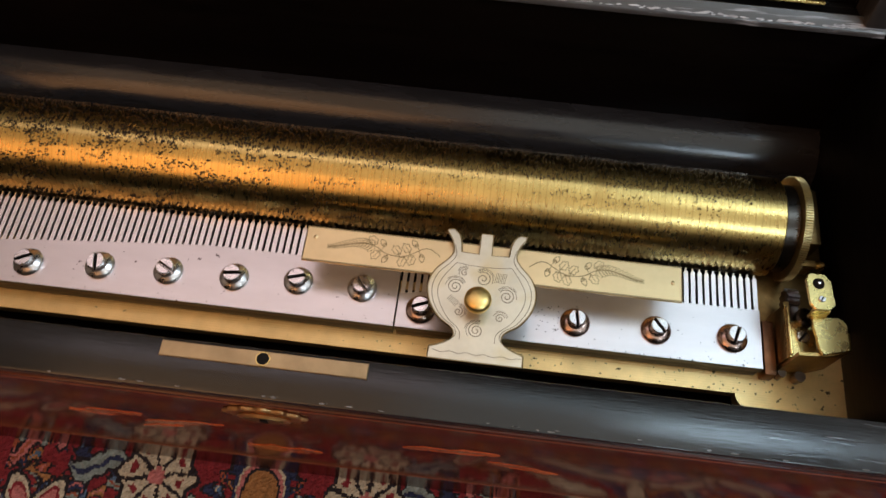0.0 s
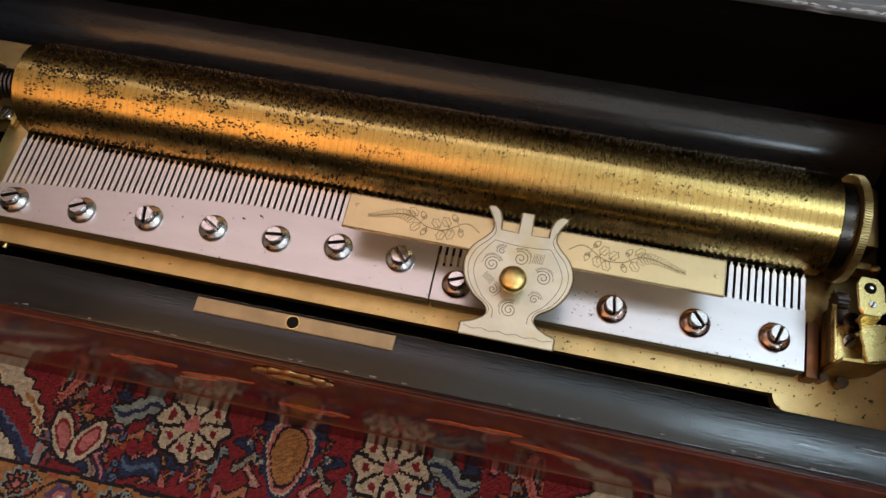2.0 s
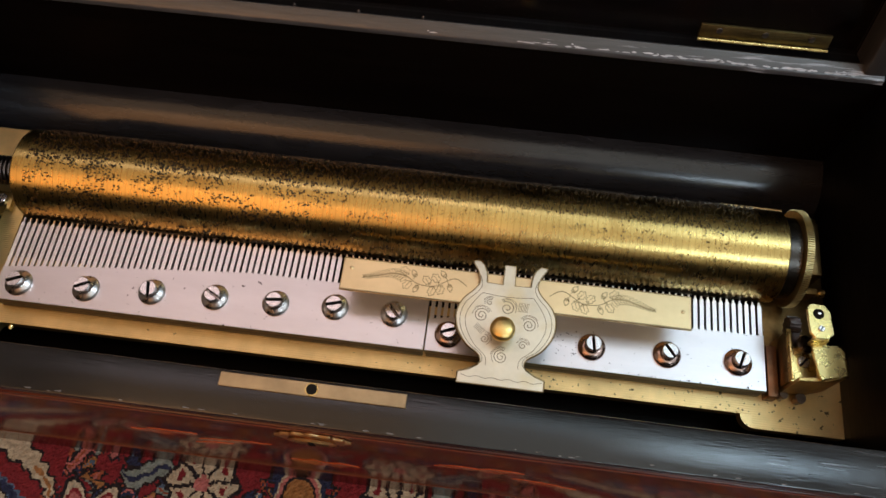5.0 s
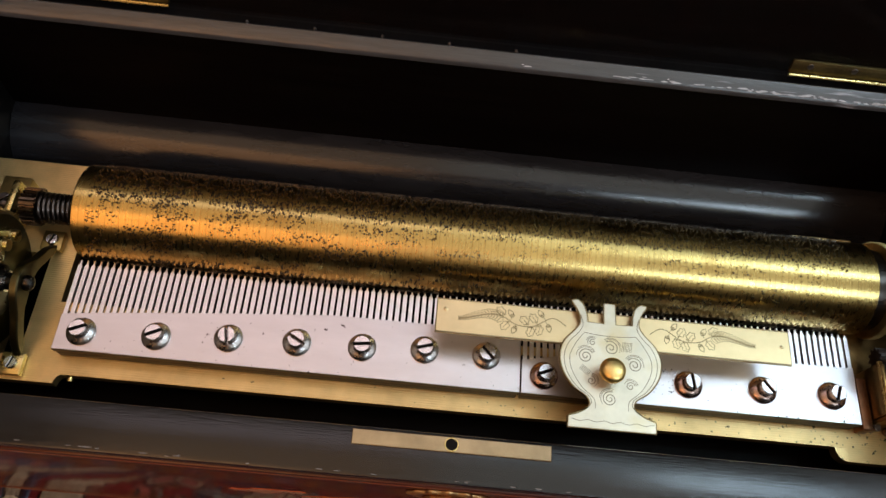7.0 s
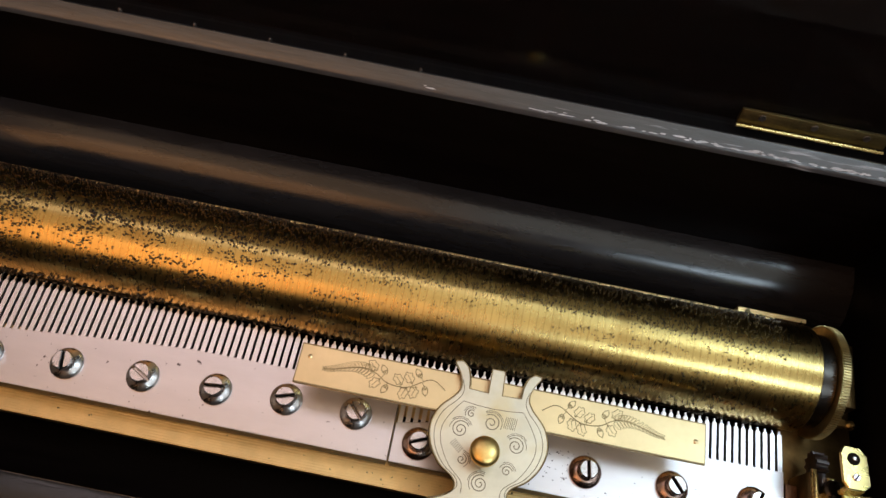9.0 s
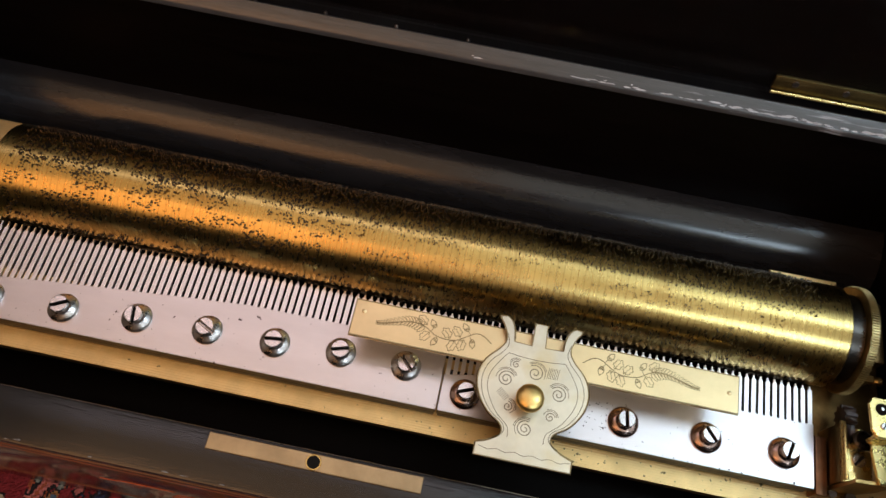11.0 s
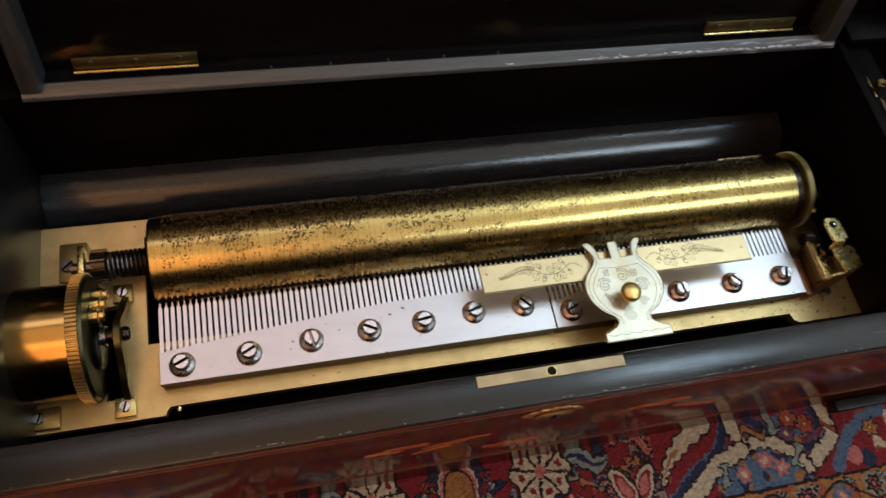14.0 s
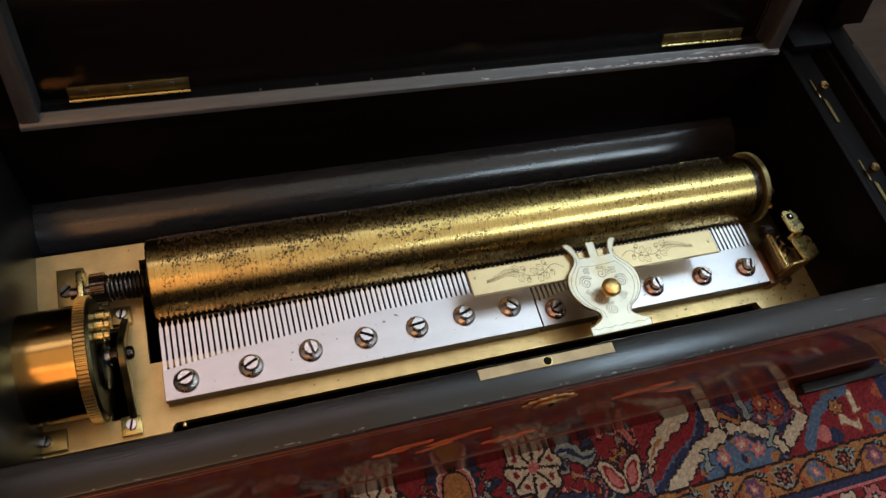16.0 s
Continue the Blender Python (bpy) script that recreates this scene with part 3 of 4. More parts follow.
# ---- case of the music box ----
FY, RZ = -0.056, 0.0575            # front face, top of the rim
XL, XR, BK = -0.262, 0.250, 0.124  # outer ends and back
FLOORZ = -0.030
case = thing("music_box_case", "open polished rosewood music box case with worn black rim", "music box", (0, 0, RUG))
up = Matrix.Translation((0, 0, -RUG))


def cpart(name, bm, m, label="", smooth=True, parent=None):
    return part(name, bm, m, parent or case, label, smooth, at=up if parent is None else None)


front = cpart("front_panel", block(XL + 0.001, XR - 0.001, FY, FY + 0.0125, RUG + 0.0004, RZ - 0.0045, 0.0006), "rose", "red polished rosewood front")
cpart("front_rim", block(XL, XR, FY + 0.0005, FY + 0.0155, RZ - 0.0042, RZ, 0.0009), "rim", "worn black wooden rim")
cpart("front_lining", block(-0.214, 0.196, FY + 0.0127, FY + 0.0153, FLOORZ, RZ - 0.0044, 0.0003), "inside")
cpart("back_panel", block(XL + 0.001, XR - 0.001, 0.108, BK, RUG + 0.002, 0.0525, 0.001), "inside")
for x0, x1 in ((XL, XL + 0.02), (XR - 0.022, XR)):
    cpart("end_panel", block(x0, x1, FY + 0.0157, 0.1078, RUG + 0.002, RZ - 0.0045, 0.001), "black")
    cpart("end_rim", block(x0, min(x1, 0.2405), FY + 0.0157, BK, RZ - 0.0043, RZ + 0.0005, 0.0016), "end_black")
cpart("back_rim", block(0.2007, XR - 0.0222, 0.1056, BK - 0.0006, 0.0527, RZ + 0.0003, 0.0012), "end_black", "black rim along the back")
cpart("partition", block(0.196, 0.2005, FY + 0.0157, 0.1078, FLOORZ, 0.0532, 0.0008), "end_black", "thin black partition board")
cpart("partition", block(-0.2195, -0.213, FY + 0.0157, 0.1078, FLOORZ, 0.0545, 0.0008), "black", "thin black partition board")
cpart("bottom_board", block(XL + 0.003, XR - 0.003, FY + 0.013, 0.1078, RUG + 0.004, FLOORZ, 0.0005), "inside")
for x0, x1 in ((XR - 0.0238, XR - 0.0222), (XL + 0.0202, XL + 0.0218)):
    cpart("end_lining", block(x0, x1, FY + 0.0157, 0.1076, FLOORZ, RZ - 0.0046, 0.0003), "black")
cpart("compartment_floor", block(0.2007, 0.2165, FY + 0.016, 0.1076, 0.046, 0.050, 0.0004), "end_black", "narrow black shelf")
# rounded black ledge behind the cylinder
prof = [(0.1078, FLOORZ), (0.083, FLOORZ)]
for k in range(15):
    a = math.pi * (1 - 0.5 * k / 14)
    prof.append((0.1078 + 0.0235 * math.cos(a), -0.0298 + 0.0222 * math.sin(a)))
cpart("cove_moulding", slab(prof, -0.2128, 0.1958, plane="yz"), "cove", "rounded satin black moulding")
# feet under the front corners
for x0, x1 in ((0.194, 0.258), (-0.266, -0.202)):
    cpart("foot", block(x0, x1, FY - 0.0065, FY - 0.0003, RUG + 0.0002, RUG + 0.0075, 0.0012), "black", "low black wooden foot")
random.seed(17)
wb = bmesh.new()
for k in range(46):
    x = random.uniform(XL + 0.02, XR - 0.004)
    ln, w = random.uniform(0.0003, 0.0016), random.uniform(0.00008, 0.00025)
    y = FY + 0.0012 + abs(random.gauss(0, 0.0004))
    vs = [wb.verts.new((x + ln * u, y + w * v * random.uniform(0.5, 1.2), RZ + 0.00012)) for u, v in ((-1, 0), (-0.4, -1), (0.5, -0.8), (1, 0.1), (0.3, 1), (-0.5, 0.8))]
    wb.faces.new(vs)
cpart("edge_wear", wb, "wear", "pale chips along the worn edge", False)["kind"] = "stuff"
# lock plate with its keeper hole
lp = [(-0.037, -0.0462), (0.0238, -0.0462), (0.0238, -0.0416), (-0.037, -0.0416)]
lock = cpart("lock_plate", slab(lp, RZ - 0.001, RZ + 0.0006, bev=0.0002), "lock", "flat brass lock plate", False)
part("keeper_hole", lathe([(RZ + 0.0004, 0.00195), (RZ + 0.0009, 0.0018)], "z", (-0.0068, -0.0439, 0), 24), "slot", lock, "dark round hole")
part("hole_rim", lathe([(RZ + 0.0003, 0.0024), (RZ + 0.0008, 0.0021)], "z", (-0.0068, -0.0439, 0), 24), "brass", lock)
# escutcheon on the front
esc = []
for k in range(96):
    a = 2 * math.pi * k / 96
    rr = 1 + 0.07 * math.cos(12 * a) + 0.10 * max(0, abs(math.cos(a)) - 0.85) / 0.15
    esc.append((-0.006 + 0.0112 * rr * math.cos(a), 0.0445 + 0.0062 * rr * math.sin(a)))
e_ob = cpart("escutcheon", slab(esc, FY - 0.0014, FY - 0.0001, bev=0.0004, plane="xz"), "escutcheon", "scalloped brass keyhole plate", False)
oval = [(math.cos(2 * math.pi * k / 40), math.sin(2 * math.pi * k / 40)) for k in range(40)]
part("raised_oval", slab([(-0.006 + 0.0082 * u, 0.0445 + 0.0043 * v) for u, v in oval], FY - 0.0024, FY - 0.0014, bev=0.0005, plane="xz"), "escutcheon", e_ob)
part("sunk_oval", slab([(-0.006 + 0.0060 * u, 0.0445 + 0.0030 * v) for u, v in oval], FY - 0.0026, FY - 0.0023, plane="xz"), "brass_dark", e_ob, "darker hollow middle", False)
part("keyhole", slab([(-0.006 + 0.0012 * u, 0.0445 + 0.0022 * v) for u, v in oval], FY - 0.0029, FY - 0.0025, plane="xz"), "slot", e_ob, "dark keyhole")
# stringing and marquetry
for z in (0.0505, -0.0372):
    cpart("stringing", block(XL + 0.014, XR - 0.014, FY - 0.0002, FY + 0.0004, z, z + 0.0006, 0), "string", "thin pale inlaid line", False)


def inlay_leaf(cx, cz, length, wide, tilt, seed):
    random.seed(seed)
    pts = []
    for k in range(24):
        a = 2 * math.pi * k / 24
        u = length * math.cos(a)
        v = wide * 0.7 * math.sin(a) * (0.35 + 0.7 * random.random())
        pts.append((cx + u * math.cos(tilt) - v * math.sin(tilt), cz + u * math.sin(tilt) + v * math.cos(tilt)))
    cpart("marquetry_leaf", slab(pts, FY - 0.0002, FY + 0.0004, plane="xz"), "inlay", "orange inlaid wooden leaf", False)


for c in ((-0.066, 0.016, 0.014, 0.007, 0.22, 1), (-0.040, 0.013, 0.015, 0.005, 0.25, 2), (-0.010, -0.012, 0.014, 0.009, 0.05, 3), (-0.050, 0.004, 0.009, 0.003, 0.4, 4), (0.050, 0.020, 0.016, 0.006, 0.15, 5), (0.075, 0.006, 0.013, 0.005, -0.3, 6)):
    inlay_leaf(*c)
# brass slide handles on the partition
for y in (0.078, 0.022):
    lv = cpart("control_lever", slab([(0.2062, y - 0.021), (0.2082, y - 0.022), (0.2084, y - 0.007), (0.2070, y - 0.005), (0.2062, y - 0.006)], 0.0501, 0.0509, bev=0.0002), "hinge", "small brass control lever", False)
    part("lever_slot", block(0.2052, 0.2062, y - 0.004, y + 0.009, 0.0501, 0.0505, 0.0001), "brass_dark", lv)
    part("lever_knob", lathe([(0.0502, 0.001), (0.0525, 0.0011), (0.0530, 0.0022), (0.0536, 0.0027), (0.0552, 0.0027), (0.0558, 0.0022), (0.0556, 0.0014), (0.0548, 0.0006)], "z", (0.2075, y + 0.001, 0), 24), "hinge", lv, "dark hollow brass knob")
wl = cpart("winding_lever", lathe([(-0.236, 0.0020), (-0.224, 0.0022), (-0.2175, 0.0031), (-0.2140, 0.0033), (-0.2122, 0.0026), (-0.2116, 0.0012)], "x", (0, 0.079, 0.0588), 20), "brass", "turned brass lever handle")
part("lever_post", lathe([(FLOORZ, 0.0022), (0.0570, 0.0022)], "z", (-0.2330, 0.079, 0), 16), "brass_dark", wl)
# outer lid, leaning back on its hinges
LEAN = radians(17)
lidm = Matrix.Translation((0, BK + 0.001, RZ + 0.0005)) @ Matrix.Rotation(-LEAN, 4, "X")


def lid_part(name, bm, m, label="", parent=None, smooth=True):
    return part(name, bm, m, parent or case, label, smooth, at=(up @ lidm) if parent is None else None)


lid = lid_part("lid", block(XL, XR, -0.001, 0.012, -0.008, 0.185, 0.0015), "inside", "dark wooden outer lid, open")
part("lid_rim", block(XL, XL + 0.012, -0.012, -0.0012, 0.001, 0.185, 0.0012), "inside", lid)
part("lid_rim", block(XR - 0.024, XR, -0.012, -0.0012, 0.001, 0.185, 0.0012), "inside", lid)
# jointed stay that holds the lid
stay = thing("lid_stay", "thin jointed dark bronze stay holding the open lid", "lid stay", (0.230, 0.041, RZ + 0.0006))
a0, a1 = Vector((0, 0, 0.0060)), Vector((0.0, 0.090, 0.0645))
sm = (a1 - a0).to_track_quat("X", "Z").to_matrix().to_4x4()
part("stay_foot", slab([(-0.0020, 0.0), (0.0022, 0.0), (0.0022, 0.0062), (0.0012, 0.0082), (-0.0006, 0.0084), (-0.0018, 0.0066)], -0.0035, 0.0012, bev=0.0003, plane="xz"), "bronze", stay, "small bracket foot", False)
for s0, s1, wd in ((0.0, 0.235, 0.0011), (0.255, 0.485, 0.0012), (0.505, 0.985, 0.0017)):
    p0, p1 = a0.lerp(a1, s0), a0.lerp(a1, s1)
    ln = (p1 - p0).length
    b = block(0, ln, -wd, wd * 0.2, -0.0008, 0.0008, 0.0003)
    part("bar", b, "bronze", stay, at=Matrix.Translation(p0) @ sm)
    part("bar_edge", tube([(0.0, wd * 0.8, 0.0), (ln * 0.5, wd * 1.05, 0.0), (ln, wd * 0.8, 0.0)], 0.0005, 8), "bronze", stay, "thin rounded outer wire", at=Matrix.Translation(p0) @ sm)
for sj, r in ((0.245, 0.0021), (0.495, 0.0027), (0.99, 0.0024)):
    jt = part("joint", lathe([(-0.0016, r * 0.55), (-0.0013, r), (0.0013, r), (0.0016, r * 0.55)], "x", (0, 0, 0), 20), "bronze", stay, "round riveted joint", at=Matrix.Translation(a0.lerp(a1, sj)))
    part("rivet", lathe([(0.0016, r * 0.45), (0.0022, r * 0.3)], "x", (0, 0, 0), 12), "brass_dull", jt)

# ---- glass inner lid ----
GL = radians(14.8)
GW0, GW1, GH = -0.2005, 0.1905, 0.150
glid = thing("glass_lid", "open inner glass lid in a worn black wooden frame", "glass lid", (0, 0.104, 0.0545))
glid.rotation_euler = (-GL, 0, 0)
D = 0.017
brail = part("bottom_rail", slab([(0, 0), (D, 0), (D, 0.0030), (0.0066, 0.0036), (0.0060, 0.0048), (0.0046, 0.0054), (0.0005, 0.0024), (0, 0.0016)], GW0 + 0.0, GW1, plane="yz"), "rail", glid, "worn greyish black lower rail")
random.seed(31)
cb = bmesh.new()
for k in range(90):
    x = 0.185 - abs(random.gauss(0, 0.075))
    t, ln, w = abs(random.gauss(0, 0.10)), random.uniform(0.0004, 0.0026), random.uniform(0.03, 0.09)
    rim = [cb.verts.new((x + ln * u, 0.0005 + 0.0041 * (t + w * v) - 0.0001, 0.0024 + 0.0030 * (t + w * v) + 0.00012)) for u, v in ((-1, 0), (-0.4, -0.6), (0.5, -0.4), (1, 0.1), (0.3, 1), (-0.5, 0.7))]
    cb.faces.new(rim)
part("edge_chips", cb, "chip", glid, "pale chips along the rail's edge", False)["kind"] = "stuff"
part("top_rail", block(GW0, GW1, 0, D, GH - 0.011, GH, 0.001), "rim", glid)
brail.data.materials.append(M["end_black"])
for p in brail.data.polygons:
    if p.center.y > 0.0063 and p.normal.z > 0.2:
        p.material_index = 1
for x0, x1 in ((GW0, GW0 + 0.0085), (GW1 - 0.0085, GW1)):
    part("stile", block(x0, x1, 0.0003, D - 0.0003, 0.0032, GH - 0.0112, 0.0012), "stile", glid)
# row of five small posts behind the rail's front edge
for x in (-0.098, -0.0715, -0.045, -0.0185, 0.008):
    part("rail_post", lathe([(0.0030, 0.0007), (0.0048, 0.0007), (0.0054, 0.0004)], "z", (x, 0.0072, 0), 12), "steel_dark", glid, "small dark post on the rail")
pane = part("pane", block(GW0 + 0.0087, GW1 - 0.0087, D - 0.004, D - 0.002, 0.0029, GH - 0.0113, 0), "glass", glid, "dark reflecting glass pane", False)
pane.visible_shadow = False
for x in (-0.1545, 0.1435):
    h = part("hinge", block(x - 0.0255, x + 0.0255, D - 0.0060, D - 0.0045, 0.0062, 0.0120, 0.0003), "hinge_leaf", glid, "flat tarnished brass hinge")
    part("knuckle", tube([(x - 0.0255, D - 0.0068, 0.0058), (x + 0.0255, D - 0.0068, 0.0058)], 0.0007, 10), "brass", h)
    for dx in (-0.018, 0, 0.018):
        part("hinge_screw", lathe([(D - 0.0064, 0.0011), (D - 0.0058, 0.0014)], "y", (x + dx, 0, 0.0098), 16), "steel_dark", h)

# ---- bedplate ----
BZ = -0.012
bed = thing("bedplate", "finely ribbed brass bedplate with a row of dark spots", "bedplate", (0, 0, BZ))


def bed_part(name, x0, x1, y0, y1, label=""):
    """A stretch of ribbed brass: fine ridges along its length."""
    b = bmesh.new()
    n = max(2, round((y1 - y0) / 0.00095))
    rows = []
    for k in range(n * 2 + 1):
        y = y0 + (y1 - y0) * k / (2 * n)
        z = 0.0 if k % 2 else -0.00007
        rows.append((b.verts.new((x0, y, z)), b.verts.new((x1, y, z))))
    for r0, r1 in zip(rows, rows[1:]):
        b.faces.new((r0[0], r0[1], r1[1], r1[0]))
    block(x0, x1, y0, y1, -0.005, -0.0004, 0, bm=b)
    return part(name, b, "brass_bed", bed, label, smooth=False)


bed_part("ribbed_strip", -0.1602, 0.1545, -0.0152, 0.0150, "ribbed brass strip in front of the comb")
bed_part("end_plate", -0.2155, -0.1848, -0.0190, 0.0800, "ribbed brass end plate")
bed_part("front_bridge", -0.1848, -0.1764, -0.0190, -0.0088)
bed_part("back_bridge", -0.1848, -0.1764, 0.0360, 0.0800)
bed_part("end_plate", -0.1764, -0.1667, -0.0190, 0.0800, "ribbed brass end plate")
bed_part("end_plate", 0.1640, 0.1965, -0.0208, 0.0130, "ribbed brass end plate")
bed_part("corner_strip", -0.1667, -0.1602, -0.0190, 0.0150)
bed_part("corner_strip", 0.1545, 0.1595, -0.0152, 0.0150)
bed_part("corner_strip", 0.1595, 0.1640, -0.0208, 0.0150)
bed_part("back_strip", -0.1667, 0.1640, 0.0705, 0.0800)
bed_part("back_tab", 0.1490, 0.1770, 0.0802, 0.0820)
part("bearing_plate", block(0.1640, 0.1925, 0.0134, 0.0795, -0.0045, -0.0003, 0.0006), "hinge", bed, "dark bearing plate")
pts = [(-0.1602, -0.0190), (-0.1602, -0.0153), (-0.1567, -0.0153)]
for k in range(7):
    a = math.pi / 2 * k / 6
    pts.append((-0.1567 - 0.0035 * math.sin(a), -0.0150 - 0.0040 * (1 - math.cos(a))))
part("notch_corner", slab(pts, -0.005, -0.0001), "brass_bed", bed, smooth=False)
pts = [(0.1595, -0.0153), (0.1545, -0.0153)]
for k in range(9):
    a = math.pi / 2 * k / 8
    pts.append((0.1595 - 0.0050 * math.cos(a), -0.0153 - 0.0055 * math.sin(a)))
part("notch_corner", slab(pts, -0.005, -0.0001), "brass_bed", bed, smooth=False)
part("steady_screw", lathe([(-0.0172, 0.0011), (-0.0165, 0.0013), (-0.0151, 0.0013)], "y", (-0.1550, 0, -0.0032), 16), "brass", bed, "small brass screw head")

# ---- comb: two steel plates with cut teeth ----
CT, CB = -0.0030, -0.0068
NT, CX0, CX1, JOIN = 121, -0.1607, 0.1622, 0.0232
PITCH = (CX1 - CX0) / NT


def specks(rows, z, seed):
    """Small ragged dark flecks: rows (count, x0, x1, y0, y1, size)."""
    rnd, b = random.Random(seed), bmesh.new()
    for count, x0, x1, y0, y1, size in rows:
        for _ in range(count):
            x, y, a, r = rnd.uniform(x0, x1), rnd.uniform(y0, y1), rnd.uniform(0, 6.3), size * rnd.uniform(0.35, 1.0)
            b.faces.new([b.verts.new((x + r * rnd.uniform(0.5, 1.0) * math.cos(a + k * 1.047), y + r * rnd.uniform(0.3, 1.0) * math.sin(a + k * 1.047), z)) for k in range(6)])
    return b


def root_y(x):
    s = (x - CX0) / (CX1 - CX0)
    if x > JOIN and x < 0.07:
        return 0.0060 + 0.0092 * (x - JOIN) / (0.07 - JOIN)
    if x > JOIN:
        return 0.0152 + 0.0008 * (x - 0.07) / 0.09
    return 0.0068 + 0.0104 * min(1, s / 0.33) ** 0.85 + 0.0012 * max(0, s - 0.33)


tb = bmesh.new()
w0, w1 = PITCH * 0.31, PITCH * 0.10
outline = [(-w0, 0), (w0, 0), (w0, 0.885), (w1, 0.93), (w1, 1.0), (-w1, 1.0), (-w1, 0.93), (-w0, 0.885)]
slab(outline, -0.0011, 0.0, bm=tb)
tooth_me = bpy.data.meshes.new("tooth")
tb.to_mesh(tooth_me)
tb.free()
tooth_me.materials.append(M["steel_tooth"])
SCREWS = [(-0.151, 0.0), (-0.122, 0.001), (-0.094, 0.003), (-0.067, 0.004), (-0.041, 0.0045), (-0.016, 0.006), (0.009, 0.006), (0.0325, 0.0), (0.0915, 0.002), (0.1222, 0.0027), (0.151, 0.003)]
ANG = [24, 27, 102, -28, 7, 17, -48, 22, 97, -51, 72]
for name, xa, xb, lab in (("bass_comb", CX0, JOIN - 0.00025, "long steel music comb with cut teeth, held by slotted screws"), ("treble_comb", JOIN + 0.00025, CX1, "short steel music comb with cut teeth, held by slotted screws")):
    comb = thing(name, lab, "music comb", (0, 0, BZ + 0.0001), "combs on the bedplate")
    zo = -(BZ + 0.0001)
    lift = Matrix.Translation((0, 0, zo))
    pts = [(xa, -0.0078), (xb, -0.0078)]
    nn = 40
    for k in range(nn + 1):
        x = xb + (xa - xb) * k / nn
        pts.append((x, root_y(x)))
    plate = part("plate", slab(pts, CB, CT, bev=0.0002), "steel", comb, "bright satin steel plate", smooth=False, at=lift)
    # side faces take the darkened copy of the steel
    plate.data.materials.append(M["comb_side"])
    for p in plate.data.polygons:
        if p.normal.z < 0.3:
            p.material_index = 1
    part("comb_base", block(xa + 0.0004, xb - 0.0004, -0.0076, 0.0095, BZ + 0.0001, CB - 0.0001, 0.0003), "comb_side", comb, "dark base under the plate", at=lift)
    for i in range(NT):
        x = CX0 + (i + 0.5) * PITCH
        if xa < x < xb:
            o = new("tooth", tooth_me)
            o.parent = comb
            y0 = root_y(x) - 0.0002
            o.matrix_basis = Matrix.Translation((x, y0, CT + zo - 0.00005)) @ Matrix.Diagonal((1, 0.0306 - y0, 1, 1))
    for k, (x, y) in enumerate(SCREWS):
        if xa < x < xb:
            treble = k >= 7
            screw(comb, x, y, CT + zo, 0.0032 if treble else 0.0034, 0.0062 if treble else 0.0052, ANG[k], "screw", "washer_copper" if treble else "washer")

    if name == "treble_comb":
        part("rust_specks", specks([(26, 0.0735, 0.0865, -0.0030, 0.0080, 0.00042), (16, 0.090, 0.160, -0.0072, 0.0060, 0.00032), (9, 0.085, 0.160, -0.0076, -0.0068, 0.00060)], CT + zo + 0.00006, 3), "rust", comb, "dark rust specks", False)["kind"] = "stuff"
    else:
        part("rust_specks", specks([(34, -0.155, 0.020, -0.0072, 0.0100, 0.00030)], CT + zo + 0.00006, 4), "rust", comb, "dark rust specks", False)["kind"] = "stuff"
part("tarnish_spots", specks([(30, 0.070, 0.165, -0.0148, -0.0085, 0.00062), (10, -0.02, 0.07, -0.0148, -0.0085, 0.00045), (6, 0.165, 0.192, -0.018, 0.006, 0.0006)], 0.00008, 6), "tarnish", bed, "dark tarnish spots", False)["kind"] = "stuff"

# ---- pinned cylinder ----
CY, CZ, CR = 0.0512, 0.0, 0.0198
CYL0, CYL1 = -0.1605, 0.1665
cyl = thing("pinned_cylinder", "worn brass music cylinder set with fine steel pins", "music cylinder", (0, CY, CZ))
ax = (0, 0, 0)
part("cylinder_shell", lathe([(CYL0, CR - 0.003), (CYL0, CR - 0.0006), (CYL0 + 0.0006, CR), (CYL1 - 0.0006, CR), (CYL1, CR - 0.0006), (CYL1, CR - 0.003)], "x", ax, 128), "brass_cyl", cyl, "brass drum with dark spots")
part("end_cap", lathe([(CYL1 - 0.001, CR - 0.0022), (CYL1 + 0.0055, CR - 0.0022)], "x", ax, 64), "gunmetal", cyl, "dark end cap")
part("great_wheel", cog(0.1724, 0.1753, CR + 0.0014, 0.0008, 132, ax), "wheel", cyl, "finely toothed brass wheel")
part("arbor", lathe([(-0.1960, 0.0014), (-0.1960, 0.0026), (CYL0 + 0.002, 0.0026)], "x", ax, 24), "steel_dark", cyl)
coil = [(-0.1800 + 0.0195 * k / 180, 0.0058 * math.cos(2 * math.pi * k / 18), 0.0058 * math.sin(2 * math.pi * k / 18)) for k in range(181)]
part("coil_spring", tube(coil, 0.00085, 8), "spring", cyl, "dark coiled spring")
part("pinion", cog(-0.1868, -0.1806, 0.0080, 0.0011, 24, ax), "bronze", cyl, "small toothed pinion")
random.seed(21)
pv, pf = [], []


def add_pin(x, a, r, h):
    base = len(pv)
    er, et = (math.cos(a), math.sin(a)), (-math.sin(a), math.cos(a))
    for rr, s in ((CR - 0.0002, 1.0), (CR + h, 0.75)):
        for dx, dt in ((-r, -r), (r, -r), (r, r), (-r, r)):
            pv.append((x + dx * s, er[0] * rr + et[0] * dt * s, er[1] * rr + et[1] * dt * s))
    for k in range(4):
        pf.append((base + k, base + (k + 1) % 4, base + 4 + (k + 1) % 4, base + 4 + k))
    pf.append((base + 4, base + 5, base + 6, base + 7))


